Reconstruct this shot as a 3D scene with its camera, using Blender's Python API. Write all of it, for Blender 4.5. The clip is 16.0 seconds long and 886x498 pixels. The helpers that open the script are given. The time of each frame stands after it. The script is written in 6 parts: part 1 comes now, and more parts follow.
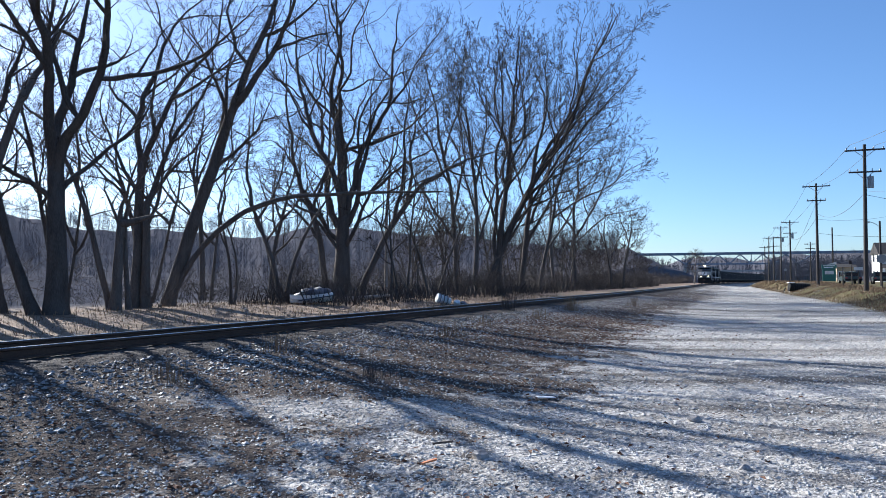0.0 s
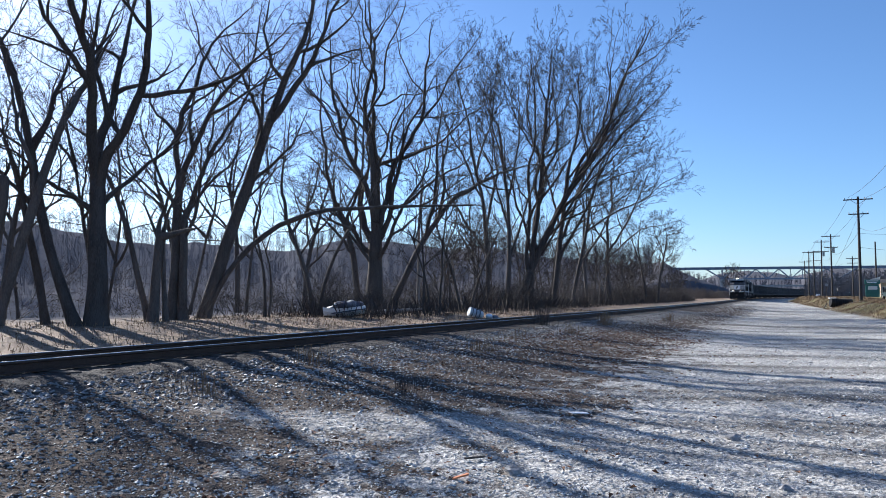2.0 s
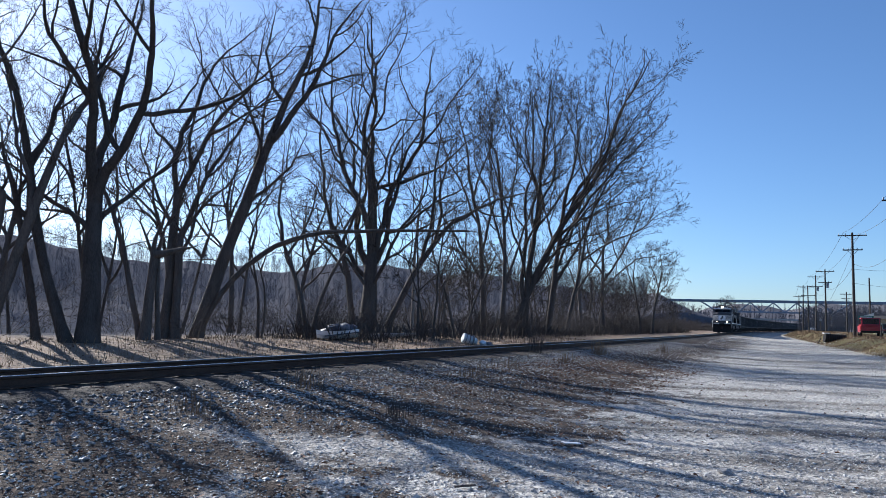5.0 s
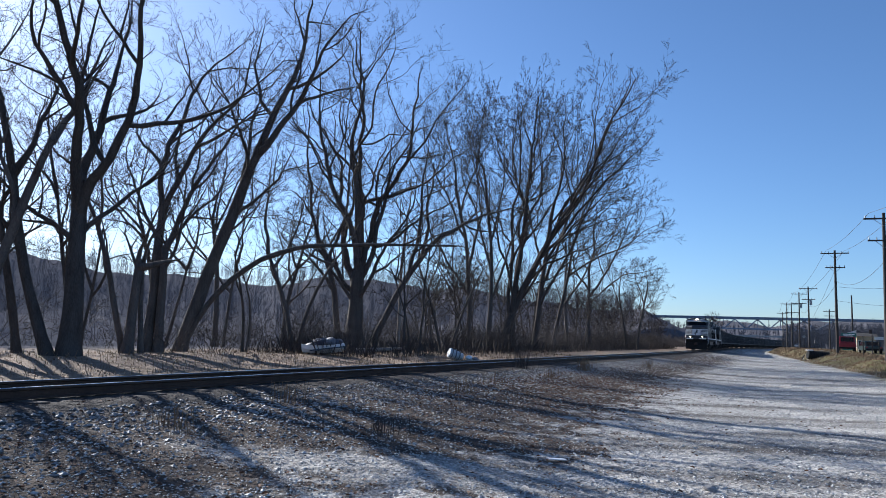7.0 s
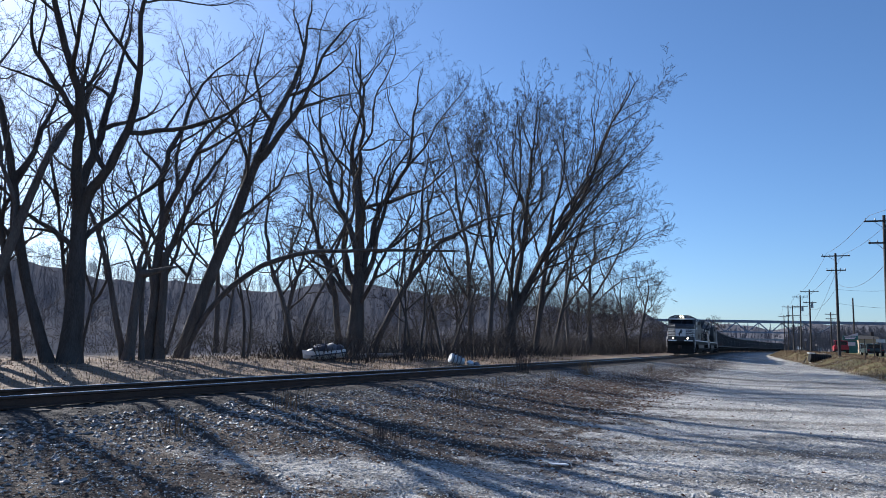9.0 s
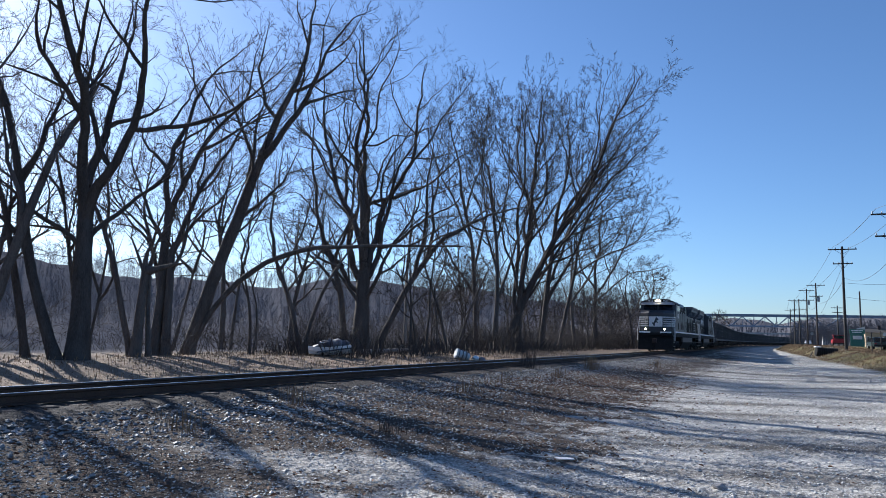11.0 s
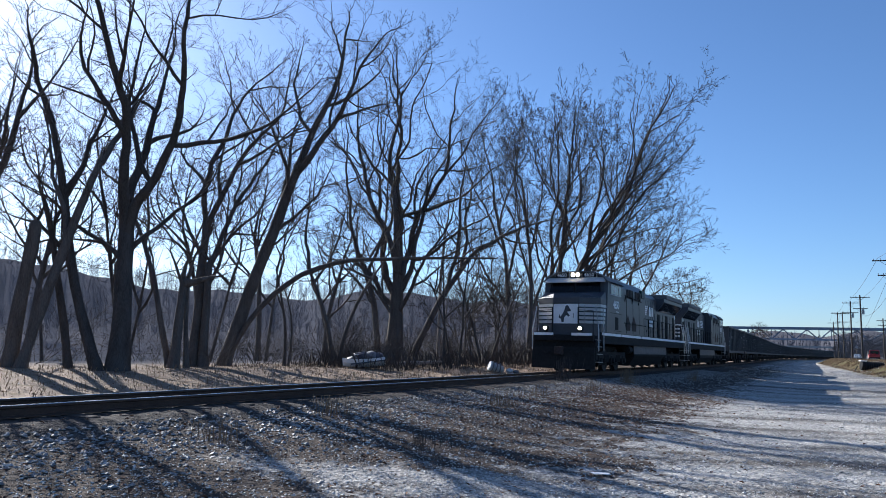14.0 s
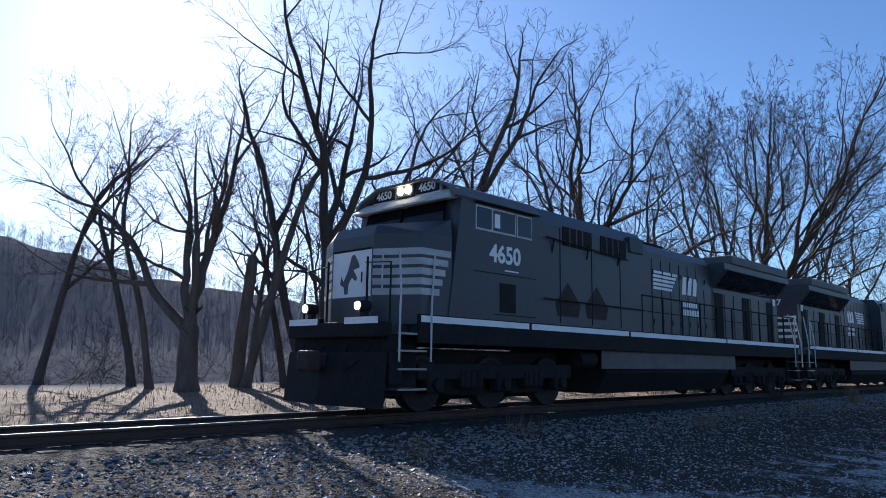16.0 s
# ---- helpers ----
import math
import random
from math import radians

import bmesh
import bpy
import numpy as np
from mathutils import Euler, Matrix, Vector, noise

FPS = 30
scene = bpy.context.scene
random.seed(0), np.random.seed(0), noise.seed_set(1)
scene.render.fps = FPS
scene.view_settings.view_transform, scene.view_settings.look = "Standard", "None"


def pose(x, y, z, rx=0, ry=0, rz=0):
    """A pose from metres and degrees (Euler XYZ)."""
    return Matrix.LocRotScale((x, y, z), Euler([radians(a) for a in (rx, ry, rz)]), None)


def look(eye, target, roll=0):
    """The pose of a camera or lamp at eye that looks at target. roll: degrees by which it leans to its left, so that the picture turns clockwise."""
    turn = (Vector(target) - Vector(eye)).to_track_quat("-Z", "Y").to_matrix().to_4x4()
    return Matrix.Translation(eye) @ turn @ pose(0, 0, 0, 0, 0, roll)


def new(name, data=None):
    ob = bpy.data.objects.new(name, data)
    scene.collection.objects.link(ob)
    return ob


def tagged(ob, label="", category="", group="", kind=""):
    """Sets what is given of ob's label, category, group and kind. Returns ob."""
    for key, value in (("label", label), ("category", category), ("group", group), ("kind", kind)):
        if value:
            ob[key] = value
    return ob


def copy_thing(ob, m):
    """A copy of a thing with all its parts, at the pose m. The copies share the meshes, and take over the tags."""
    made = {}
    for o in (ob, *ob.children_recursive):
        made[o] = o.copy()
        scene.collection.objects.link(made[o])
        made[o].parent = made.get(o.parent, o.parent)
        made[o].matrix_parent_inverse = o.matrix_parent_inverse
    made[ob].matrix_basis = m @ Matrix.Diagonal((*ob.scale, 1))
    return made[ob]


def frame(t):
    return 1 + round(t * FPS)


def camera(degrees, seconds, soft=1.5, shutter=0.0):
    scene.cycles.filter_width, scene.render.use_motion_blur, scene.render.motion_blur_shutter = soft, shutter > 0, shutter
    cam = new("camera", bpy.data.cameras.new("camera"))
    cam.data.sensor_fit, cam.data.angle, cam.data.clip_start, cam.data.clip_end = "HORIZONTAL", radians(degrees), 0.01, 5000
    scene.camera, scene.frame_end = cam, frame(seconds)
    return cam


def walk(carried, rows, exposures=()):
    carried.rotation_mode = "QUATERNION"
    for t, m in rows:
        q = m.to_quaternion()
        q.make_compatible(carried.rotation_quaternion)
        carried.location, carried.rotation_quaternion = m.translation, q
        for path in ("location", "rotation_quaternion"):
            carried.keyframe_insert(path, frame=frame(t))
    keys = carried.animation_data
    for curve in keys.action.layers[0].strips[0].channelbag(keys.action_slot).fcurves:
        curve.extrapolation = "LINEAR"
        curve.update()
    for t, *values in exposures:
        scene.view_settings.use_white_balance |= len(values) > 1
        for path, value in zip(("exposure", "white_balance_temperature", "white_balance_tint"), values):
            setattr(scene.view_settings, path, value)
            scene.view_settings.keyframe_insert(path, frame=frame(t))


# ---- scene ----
cam = camera(64.4, 16.0, soft=0.75)
EYE = 1.6
# seconds, yaw to the left, pitch, roll: the camera is hand-held on one spot and pans
ROWS = [
    (0.0, 0.00, 2.52, 0.00), (0.5, 0.61, 2.71, 0.13), (1.0, 1.39, 2.93, 0.26), (1.5, 2.13, 3.25, 0.26), (2.0, 2.63, 3.62, 0.27),
    (2.5, 2.86, 4.00, 0.41), (3.0, 2.93, 4.37, 0.69), (3.5, 2.94, 4.72, 1.03), (4.0, 2.82, 5.08, 1.34), (6.5, 1.50, 6.55, 2.00),
    (7.0, 1.27, 6.91, 2.05), (7.5, 1.10, 7.23, 2.10), (8.0, 1.10, 7.39, 2.02), (8.5, 1.20, 7.38, 1.86), (9.0, 1.33, 7.32, 1.71),
    (11.5, 1.86, 6.90, 1.50), (12.0, 2.09, 6.99, 1.57), (12.5, 2.48, 7.21, 1.60), (13.0, 3.01, 7.48, 1.67), (13.5, 3.67, 7.69, 1.68),
    (14.0, 4.48, 7.85, 1.65), (14.5, 5.52, 7.97, 1.60), (15.0, 7.48, 8.14, 1.50), (15.5, 11.75, 8.48, 1.32), (16.0, 19.62, 9.00, 0.94),
]
walk(cam, [(t, pose(0, 0, EYE, 90 + p, 0, y) @ pose(0, 0, 0, 0, 0, r)) for t, y, p, r in ROWS],
     exposures=[(0.0, 1.26, 5950, 10), (4.0, 1.08, 5950, 10), (8.0, 0.98, 5950, 10), (16.0, 1.06, 5950, 10)])

# ---- light ----
SUN_AZ, SUN_EL = radians(-43.5), radians(26.5)
world = bpy.data.worlds.new("sky")
scene.world = world
world.use_nodes = True
wn = world.node_tree
sky = wn.nodes.new("ShaderNodeTexSky")
sky.sky_type = "NISHITA"
sky.sun_disc = False
sky.sun_elevation, sky.sun_rotation = SUN_EL, SUN_AZ
sky.altitude, sky.air_density, sky.dust_density, sky.ozone_density = 600, 1.0, 0.8, 6.0
wn.links.new(sky.outputs[0], wn.nodes["Background"].inputs[0])
wn.nodes["Background"].inputs[1].default_value = 0.074
sun_data = bpy.data.lights.new("sun", "SUN")
sun_data.energy, sun_data.angle, sun_data.color = 5.0, radians(0.5), (1.0, 0.94, 0.85)
sun = new("sun", sun_data)
to_sun = Vector((math.sin(SUN_AZ) * math.cos(SUN_EL), math.cos(SUN_AZ) * math.cos(SUN_EL), math.sin(SUN_EL)))
sun.matrix_world = look(to_sun * 60, (0, 0, 0))


# ---- materials ----
def material(name, colour, dark=None, scale=4.0, fine=60.0, rough=0.8, metal=0.0, bump=0.3, depth=0.01, stretch=(1, 1, 1), glow=None,
             vary=0.0, mix=0.55):
    """Two colours mixed by a large and a fine noise, with fine relief."""
    m = bpy.data.materials.new(name)
    m.use_nodes = True
    nt = m.node_tree
    b = nt.nodes["Principled BSDF"]
    dark = dark or tuple(c * 0.6 for c in colour)
    co = nt.nodes.new("ShaderNodeTexCoord")
    mp = nt.nodes.new("ShaderNodeMapping")
    mp.inputs["Scale"].default_value = stretch
    nt.links.new(co.outputs["Object"], mp.inputs[0])
    a = nt.nodes.new("ShaderNodeTexNoise")
    a.inputs["Scale"].default_value, a.inputs["Detail"].default_value = scale, 4
    f = nt.nodes.new("ShaderNodeTexNoise")
    f.inputs["Scale"].default_value, f.inputs["Detail"].default_value = fine, 3
    for n in (a, f):
        nt.links.new(mp.outputs[0], n.inputs[0])
    add = nt.nodes.new("ShaderNodeMath")
    add.operation = "ADD"
    nt.links.new(a.outputs[0], add.inputs[0])
    nt.links.new(f.outputs[0], add.inputs[1])
    ramp = nt.nodes.new("ShaderNodeMapRange")
    ramp.inputs[1].default_value, ramp.inputs[2].default_value = mix - 0.25 + 0.2, mix + 0.45 + 0.2
    nt.links.new(add.outputs[0], ramp.inputs[0])
    cm = nt.nodes.new("ShaderNodeMix")
    cm.data_type = "RGBA"
    cm.inputs[6].default_value, cm.inputs[7].default_value = (*dark, 1), (*colour, 1)
    nt.links.new(ramp.outputs[0], cm.inputs[0])
    out = cm.outputs[2]
    if vary:
        oi = nt.nodes.new("ShaderNodeObjectInfo")
        mr = nt.nodes.new("ShaderNodeMapRange")
        mr.inputs[3].default_value, mr.inputs[4].default_value = 1 - vary, 1 + vary
        nt.links.new(oi.outputs["Random"], mr.inputs[0])
        hv = nt.nodes.new("ShaderNodeHueSaturation")
        nt.links.new(mr.outputs[0], hv.inputs["Value"])
        nt.links.new(out, hv.inputs["Color"])
        out = hv.outputs[0]
    nt.links.new(out, b.inputs["Base Color"])
    b.inputs["Roughness"].default_value, b.inputs["Metallic"].default_value = rough, metal
    b.inputs["Specular IOR Level"].default_value = 0.5 if rough < 0.7 else 0.12 if rough < 1 else 0.0
    if bump:
        bp = nt.nodes.new("ShaderNodeBump")
        bp.inputs["Strength"].default_value, bp.inputs["Distance"].default_value = bump, depth
        nt.links.new(f.outputs[0], bp.inputs["Height"])
        nt.links.new(bp.outputs[0], b.inputs["Normal"])
    if glow:
        b.inputs["Emission Color"].default_value, b.inputs["Emission Strength"].default_value = (*glow[:3], 1), glow[3]
    return m


BARK = material("bark", (0.12, 0.104, 0.094), (0.045, 0.038, 0.034), 1.5, 14, 0.9, bump=0.9, depth=0.03, stretch=(3, 3, 0.6), vary=0.25)
PALE_BARK = material("pale_bark", (0.26, 0.23, 0.205), (0.12, 0.10, 0.09), 1.5, 14, 0.9, bump=0.6, depth=0.02, stretch=(3, 3, 0.6))
TWIG = material("twig", (0.07, 0.056, 0.05), (0.035, 0.028, 0.025), 1, 10, 0.9, bump=0, vary=0.2)
BRUSH = material("brush", (0.088, 0.076, 0.070), (0.036, 0.031, 0.029), 0.7, 8, 0.9, bump=0, vary=0.3)
# far woods: distance haze is put into this pale blue-grey colour
HAZED_FARWOOD = material("hazed_far_wood", (0.15, 0.145, 0.158), (0.095, 0.092, 0.102), 0.05, 0.6, 1.0, bump=0)
LEAF = material("dry_leaf", (0.18, 0.095, 0.06), (0.07, 0.04, 0.028), 3, 30, 0.75, bump=0)
STRAW = material("straw", (0.24, 0.165, 0.105), (0.10, 0.068, 0.045), 2, 20, 0.85, bump=0)
GREENGRASS = material("grass_blade", (0.20, 0.20, 0.08), (0.12, 0.11, 0.05), 2, 20, 0.85, bump=0)
STONE = material("gravel_stone", (0.58, 0.565, 0.54), (0.13, 0.125, 0.118), 5, 40, 0.62, bump=0.3)
BALLAST = material("ballast_stone", (0.30, 0.285, 0.275), (0.04, 0.037, 0.035), 5, 40, 0.6, bump=0.3)
RAIL_SIDE = material("rail_rust", (0.10, 0.065, 0.05), (0.05, 0.035, 0.03), 3, 40, 0.8, metal=0.3, bump=0.3)
RAIL_TOP = material("rail_head", (0.55, 0.54, 0.53), (0.4, 0.39, 0.38), 2, 50, 0.25, metal=1.0, bump=0.05)
TIE = material("tie_wood", (0.10, 0.08, 0.07), (0.045, 0.036, 0.03), 3, 30, 0.9, bump=0.6, stretch=(1, 4, 4), vary=0.2)
BLACK = material("loco_black", (0.046, 0.050, 0.060), (0.028, 0.031, 0.038), 0.8, 12, 0.42, bump=0.05, depth=0.004)
BLACK_DULL = material("loco_grime", (0.026, 0.025, 0.025), (0.012, 0.012, 0.012), 1.2, 12, 0.75, bump=0.3)
RUSTED = material("loco_rusty_panel", (0.06, 0.045, 0.042), (0.03, 0.025, 0.024), 2.5, 14, 0.75, bump=0.2)
WHITE = material("white_paint", (0.86, 0.86, 0.86), (0.68, 0.68, 0.68), 2, 30, 0.5, bump=0.05)
WING = material("radiator_paint", (0.11, 0.11, 0.115), (0.06, 0.06, 0.062), 2, 20, 0.6, bump=0.1)
LOCO_GREEN = material("dark_green_box", (0.015, 0.04, 0.036), (0.01, 0.025, 0.022), 2, 20, 0.5, bump=0.05)
TANK_GREY = material("tank_skirt", (0.13, 0.11, 0.105), (0.06, 0.05, 0.05), 2, 20, 0.6, bump=0.2)
STEEL = material("worn_steel", (0.35, 0.34, 0.33), (0.2, 0.19, 0.18), 4, 30, 0.45, metal=0.7, bump=0.1)
WHEEL_STEEL = material("wheel_steel", (0.06, 0.055, 0.052), (0.03, 0.028, 0.027), 3, 20, 0.7, metal=0.3, bump=0.1)
HANDRAIL = material("handrail_paint", (0.55, 0.55, 0.55), (0.35, 0.35, 0.35), 4, 30, 0.5, bump=0)
GLASS_DARK = material("cab_glass", (0.012, 0.014, 0.018), (0.01, 0.01, 0.012), 1, 5, 0.05, bump=0)
HEADLIGHT = material("headlight_glow", (0.9, 0.85, 0.7), rough=0.2, bump=0, glow=(1.0, 0.80, 0.50, 9.0))
DITCH_DIM = material("ditch_light_dim", (0.9, 0.8, 0.6), rough=0.2, bump=0, glow=(1.0, 0.85, 0.55, 4.0))
HOPPER = material("hopper_side", (0.060, 0.060, 0.064), (0.030, 0.029, 0.030), 0.5, 6, 0.65, bump=0.15, vary=0.3)
COAL = material("coal", (0.02, 0.02, 0.02), (0.008, 0.008, 0.008), 4, 20, 0.6, bump=1.0, depth=0.06)
POLE_WOOD = material("pole_wood", (0.075, 0.066, 0.062), (0.035, 0.03, 0.028), 1.5, 20, 0.9, bump=0.4, stretch=(5, 5, 0.6))
WIRE = material("wire", (0.03, 0.03, 0.03), rough=0.6, bump=0)
GREY_METAL = material("grey_metal", (0.30, 0.31, 0.32), (0.2, 0.2, 0.21), 2, 20, 0.5, metal=0.4, bump=0.1)
VISOR = material("visor_paint", (0.62, 0.63, 0.64), (0.36, 0.36, 0.37), 3, 24, 0.6, bump=0.1)
# bridge steel with the blue-grey of distance haze mixed into its colour
HAZED_BRIDGE = material("hazed_bridge_steel", (0.22, 0.27, 0.34), (0.16, 0.195, 0.25), 0.3, 3, 0.8, bump=0)
CONCRETE = material("concrete", (0.42, 0.41, 0.39), (0.28, 0.27, 0.26), 1.0, 14, 0.9, bump=0.3)
GREEN = material("green_panel", (0.035, 0.16, 0.13), (0.02, 0.10, 0.08), 1, 10, 0.5, bump=0.05)
SIDING = material("white_siding", (0.70, 0.69, 0.66), (0.55, 0.54, 0.51), 0.6, 10, 0.7, bump=0.1)
YELLOW = material("ochre_wall", (0.42, 0.33, 0.22), (0.32, 0.25, 0.17), 0.6, 10, 0.75, bump=0.1)
ROOF = material("grey_shingle", (0.065, 0.062, 0.06), (0.035, 0.033, 0.033), 1.5, 20, 0.9, bump=0.5)
RED = material("red_paint", (0.36, 0.025, 0.035), (0.24, 0.015, 0.02), 1, 10, 0.35, bump=0)
CAR_DARK = material("dark_car_paint", (0.03, 0.05, 0.05), (0.02, 0.03, 0.03), 1, 10, 0.3, bump=0)
CAR_WHITE = material("white_car_paint", (0.75, 0.75, 0.76), (0.65, 0.65, 0.66), 1, 10, 0.3, bump=0)
RUBBER = material("rubber", (0.025, 0.025, 0.026), (0.015, 0.015, 0.015), 3, 30, 0.85, bump=0.3)
BOAT_WHITE = material("boat_hull", (0.78, 0.78, 0.79), (0.58, 0.58, 0.60), 1.5, 20, 0.45, bump=0.05)
BOAT_BLUE = material("boat_stripe", (0.06, 0.062, 0.085), (0.035, 0.037, 0.05), 1.5, 20, 0.5, bump=0.05)
TARP = material("grey_tarp", (0.16, 0.16, 0.18), (0.08, 0.08, 0.09), 3, 20, 0.6, bump=0.6, depth=0.03)
ORANGE = material("orange_litter", (0.6, 0.24, 0.12), (0.45, 0.16, 0.08), 3, 20, 0.7, bump=0)


def water_material():
    m = material("river_water", (0.05, 0.06, 0.06), (0.04, 0.045, 0.045), 0.1, 1.2, 0.03, bump=0.04, depth=0.02, stretch=(1, 1, 1))
    return m


def ground_material():
    """Gravel, leafy dirt darkened for tree shade, dry litter and grass, mixed by masks laid in plan."""
    m = bpy.data.materials.new("ground_mix")
    m.use_nodes = True
    nt = m.node_tree
    b = nt.nodes["Principled BSDF"]
    b.inputs["Roughness"].default_value = 0.9
    co = nt.nodes.new("ShaderNodeTexCoord")

    def noise_node(scale, detail=4, rough=0.6):
        n = nt.nodes.new("ShaderNodeTexNoise")
        n.inputs["Scale"].default_value, n.inputs["Detail"].default_value, n.inputs["Roughness"].default_value = scale, detail, rough
        nt.links.new(co.outputs["Object"], n.inputs[0])
        return n.outputs[0]

    def span(value, lo, hi, a=0.0, z=1.0):
        r = nt.nodes.new("ShaderNodeMapRange")
        for i, v in enumerate((lo, hi, a, z)):
            r.inputs[i + 1].default_value = v
        nt.links.new(value, r.inputs[0])
        return r.outputs[0]

    def blend(fac, c0, c1):
        x = nt.nodes.new("ShaderNodeMix")
        x.data_type = "RGBA"
        for slot, c in ((6, c0), (7, c1)):
            if isinstance(c, tuple):
                x.inputs[slot].default_value = (*c, 1)
            else:
                nt.links.new(c, x.inputs[slot])
        nt.links.new(fac, x.inputs[0])
        return x.outputs[2]

    def mask(name):
        a = nt.nodes.new("ShaderNodeAttribute")
        a.attribute_name = name
        return a.outputs["Fac"]

    def calc(op, x, y):
        c = nt.nodes.new("ShaderNodeMath")
        c.operation = op
        c.use_clamp = True
        for i, v in enumerate((x, y)):
            if isinstance(v, float):
                c.inputs[i].default_value = v
            else:
                nt.links.new(v, c.inputs[i])
        return c.outputs[0]

    vor = nt.nodes.new("ShaderNodeTexVoronoi")
    vor.inputs["Scale"].default_value = 26
    nt.links.new(co.outputs["Object"], vor.inputs[0])
    big, mid, fine = noise_node(0.35, 5), noise_node(2.2, 5), noise_node(40, 4)
    bw = nt.nodes.new("ShaderNodeRGBToBW")
    nt.links.new(vor.outputs["Color"], bw.inputs[0])
    gravel = blend(bw.outputs[0], (0.12, 0.114, 0.108), (0.68, 0.655, 0.615))
    gravel = blend(span(mid, 0.48, 0.72), gravel, (0.36, 0.335, 0.30))
    gravel = blend(span(big, 0.52, 0.7, 0.0, 0.75), gravel, (0.17, 0.155, 0.14))
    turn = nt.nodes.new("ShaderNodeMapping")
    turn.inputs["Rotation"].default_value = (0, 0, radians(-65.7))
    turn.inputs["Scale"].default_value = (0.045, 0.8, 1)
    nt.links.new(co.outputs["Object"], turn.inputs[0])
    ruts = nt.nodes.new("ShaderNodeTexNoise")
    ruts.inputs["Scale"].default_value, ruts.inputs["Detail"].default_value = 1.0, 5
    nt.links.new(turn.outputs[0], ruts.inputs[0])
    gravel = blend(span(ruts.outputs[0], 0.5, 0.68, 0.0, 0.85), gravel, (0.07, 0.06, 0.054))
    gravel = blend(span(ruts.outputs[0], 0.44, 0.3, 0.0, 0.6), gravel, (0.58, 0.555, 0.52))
    # brown-black dirt, with the shade of the trees put into its colour
    dirt = blend(fine, (0.018, 0.014, 0.012), (0.125, 0.10, 0.086))
    litter = blend(fine, (0.13, 0.09, 0.065), (0.40, 0.31, 0.24))
    litter = blend(span(mid, 0.5, 0.7), litter, (0.17, 0.13, 0.085))
    grass = blend(fine, (0.05, 0.042, 0.026), (0.19, 0.145, 0.09))
    grass = blend(span(mid, 0.45, 0.6), grass, (0.11, 0.11, 0.045))
    # woodland floor and hills, tinted blue-grey to carry the haze
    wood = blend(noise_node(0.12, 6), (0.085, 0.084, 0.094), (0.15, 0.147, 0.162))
    # dark ballast, blackened further so the colour holds the shoulder's shade
    ballast = blend(bw.outputs[0], (0.022, 0.02, 0.019), (0.10, 0.09, 0.085))
    patchy = calc("ADD", mask("dirt"), span(mid, 0.35, 0.65, -0.3, 0.3))
    patchy = span(calc("ADD", patchy, span(fine, 0.3, 0.7, -0.15, 0.15)), 0.35, 0.65)
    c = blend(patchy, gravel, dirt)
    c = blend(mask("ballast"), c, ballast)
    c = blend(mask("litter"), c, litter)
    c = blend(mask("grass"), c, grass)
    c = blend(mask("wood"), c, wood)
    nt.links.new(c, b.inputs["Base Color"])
    nt.links.new(span(mask("wood"), 0.0, 1.0, 0.06, 0.0), b.inputs["Specular IOR Level"])
    bp = nt.nodes.new("ShaderNodeBump")
    bp.inputs["Strength"].default_value, bp.inputs["Distance"].default_value = 1.0, 0.04
    lumps = nt.nodes.new("ShaderNodeMath")
    lumps.operation = "MULTIPLY_ADD"
    lumps.inputs[1].default_value = 2.5
    nt.links.new(noise_node(7, 4), lumps.inputs[0])
    nt.links.new(calc("ADD", calc("MULTIPLY", vor.outputs["Distance"], 1.2), fine), lumps.inputs[2])
    nt.links.new(lumps.outputs[0], bp.inputs["Height"])
    nt.links.new(bp.outputs[0], b.inputs["Normal"])
    return m


# ---- plan: track line, ground heights ----
U, N = np.array((0.4115, 0.9114)), np.array((-0.9114, 0.4115))   # along the track (away) and across it (away from the camera)
LINE_S = np.array((-150, -20, 10, 30, 55, 90, 120, 150, 190, 240, 300, 390, 500, 700, 1000.0))
LINE_N = np.array((11.5, 10.7, 10.62, 10.3, 10.1, 10.3, 10.8, 11.7, 13.0, 12.5, 8.5, -2.5, -24, -85, -200.0))
FINE_S = np.arange(-150, 1000, 2.0)
FINE_N = np.interp(FINE_S, LINE_S, LINE_N)
for _ in range(3):
    FINE_N = np.convolve(np.pad(FINE_N, 8, mode="reflect", reflect_type="odd"), np.ones(17) / 17, mode="valid")
RAIL_Z = 0.62


def line_n(s):
    return np.interp(s, FINE_S, FINE_N)


def on_track(s, z=RAIL_Z, off=0.0):
    """A point at s along the track, off metres to the side away from the camera."""
    d = (line_n(s + 1) - line_n(s - 1)) / 2
    p = U * s + N * line_n(s)
    side = (N - U * d) / math.hypot(1, d)
    p = p + side * off
    return Vector((p[0], p[1], z))


def smooth(a, b, x):
    t = np.clip((np.asarray(x, float) - a) / (b - a), 0, 1)
    return t * t * (3 - 2 * t)


def waves(x, y, k):
    """A cheap smooth unevenness, about -1 to 1."""
    return (np.sin(x * k + 1.3 * np.sin(y * k * 0.7 + 2)) + np.sin(y * k * 1.13 + 1.7 * np.sin(x * k * 0.61)) + np.sin((x + y) * k * 1.9 + 4) * 0.5) / 2.5


RIDGE_AZ = np.array((-180, -75, -55, -42, -25, -15, -7, 3, 12, 18, 24, 40, 70, 180.0))
RIDGE_EL = np.array((3, 8, 9.2, 6.6, 4.4, 4.4, 5.0, 4.2, 3.2, 2.6, 2.3, 2.7, 3, 3.0))


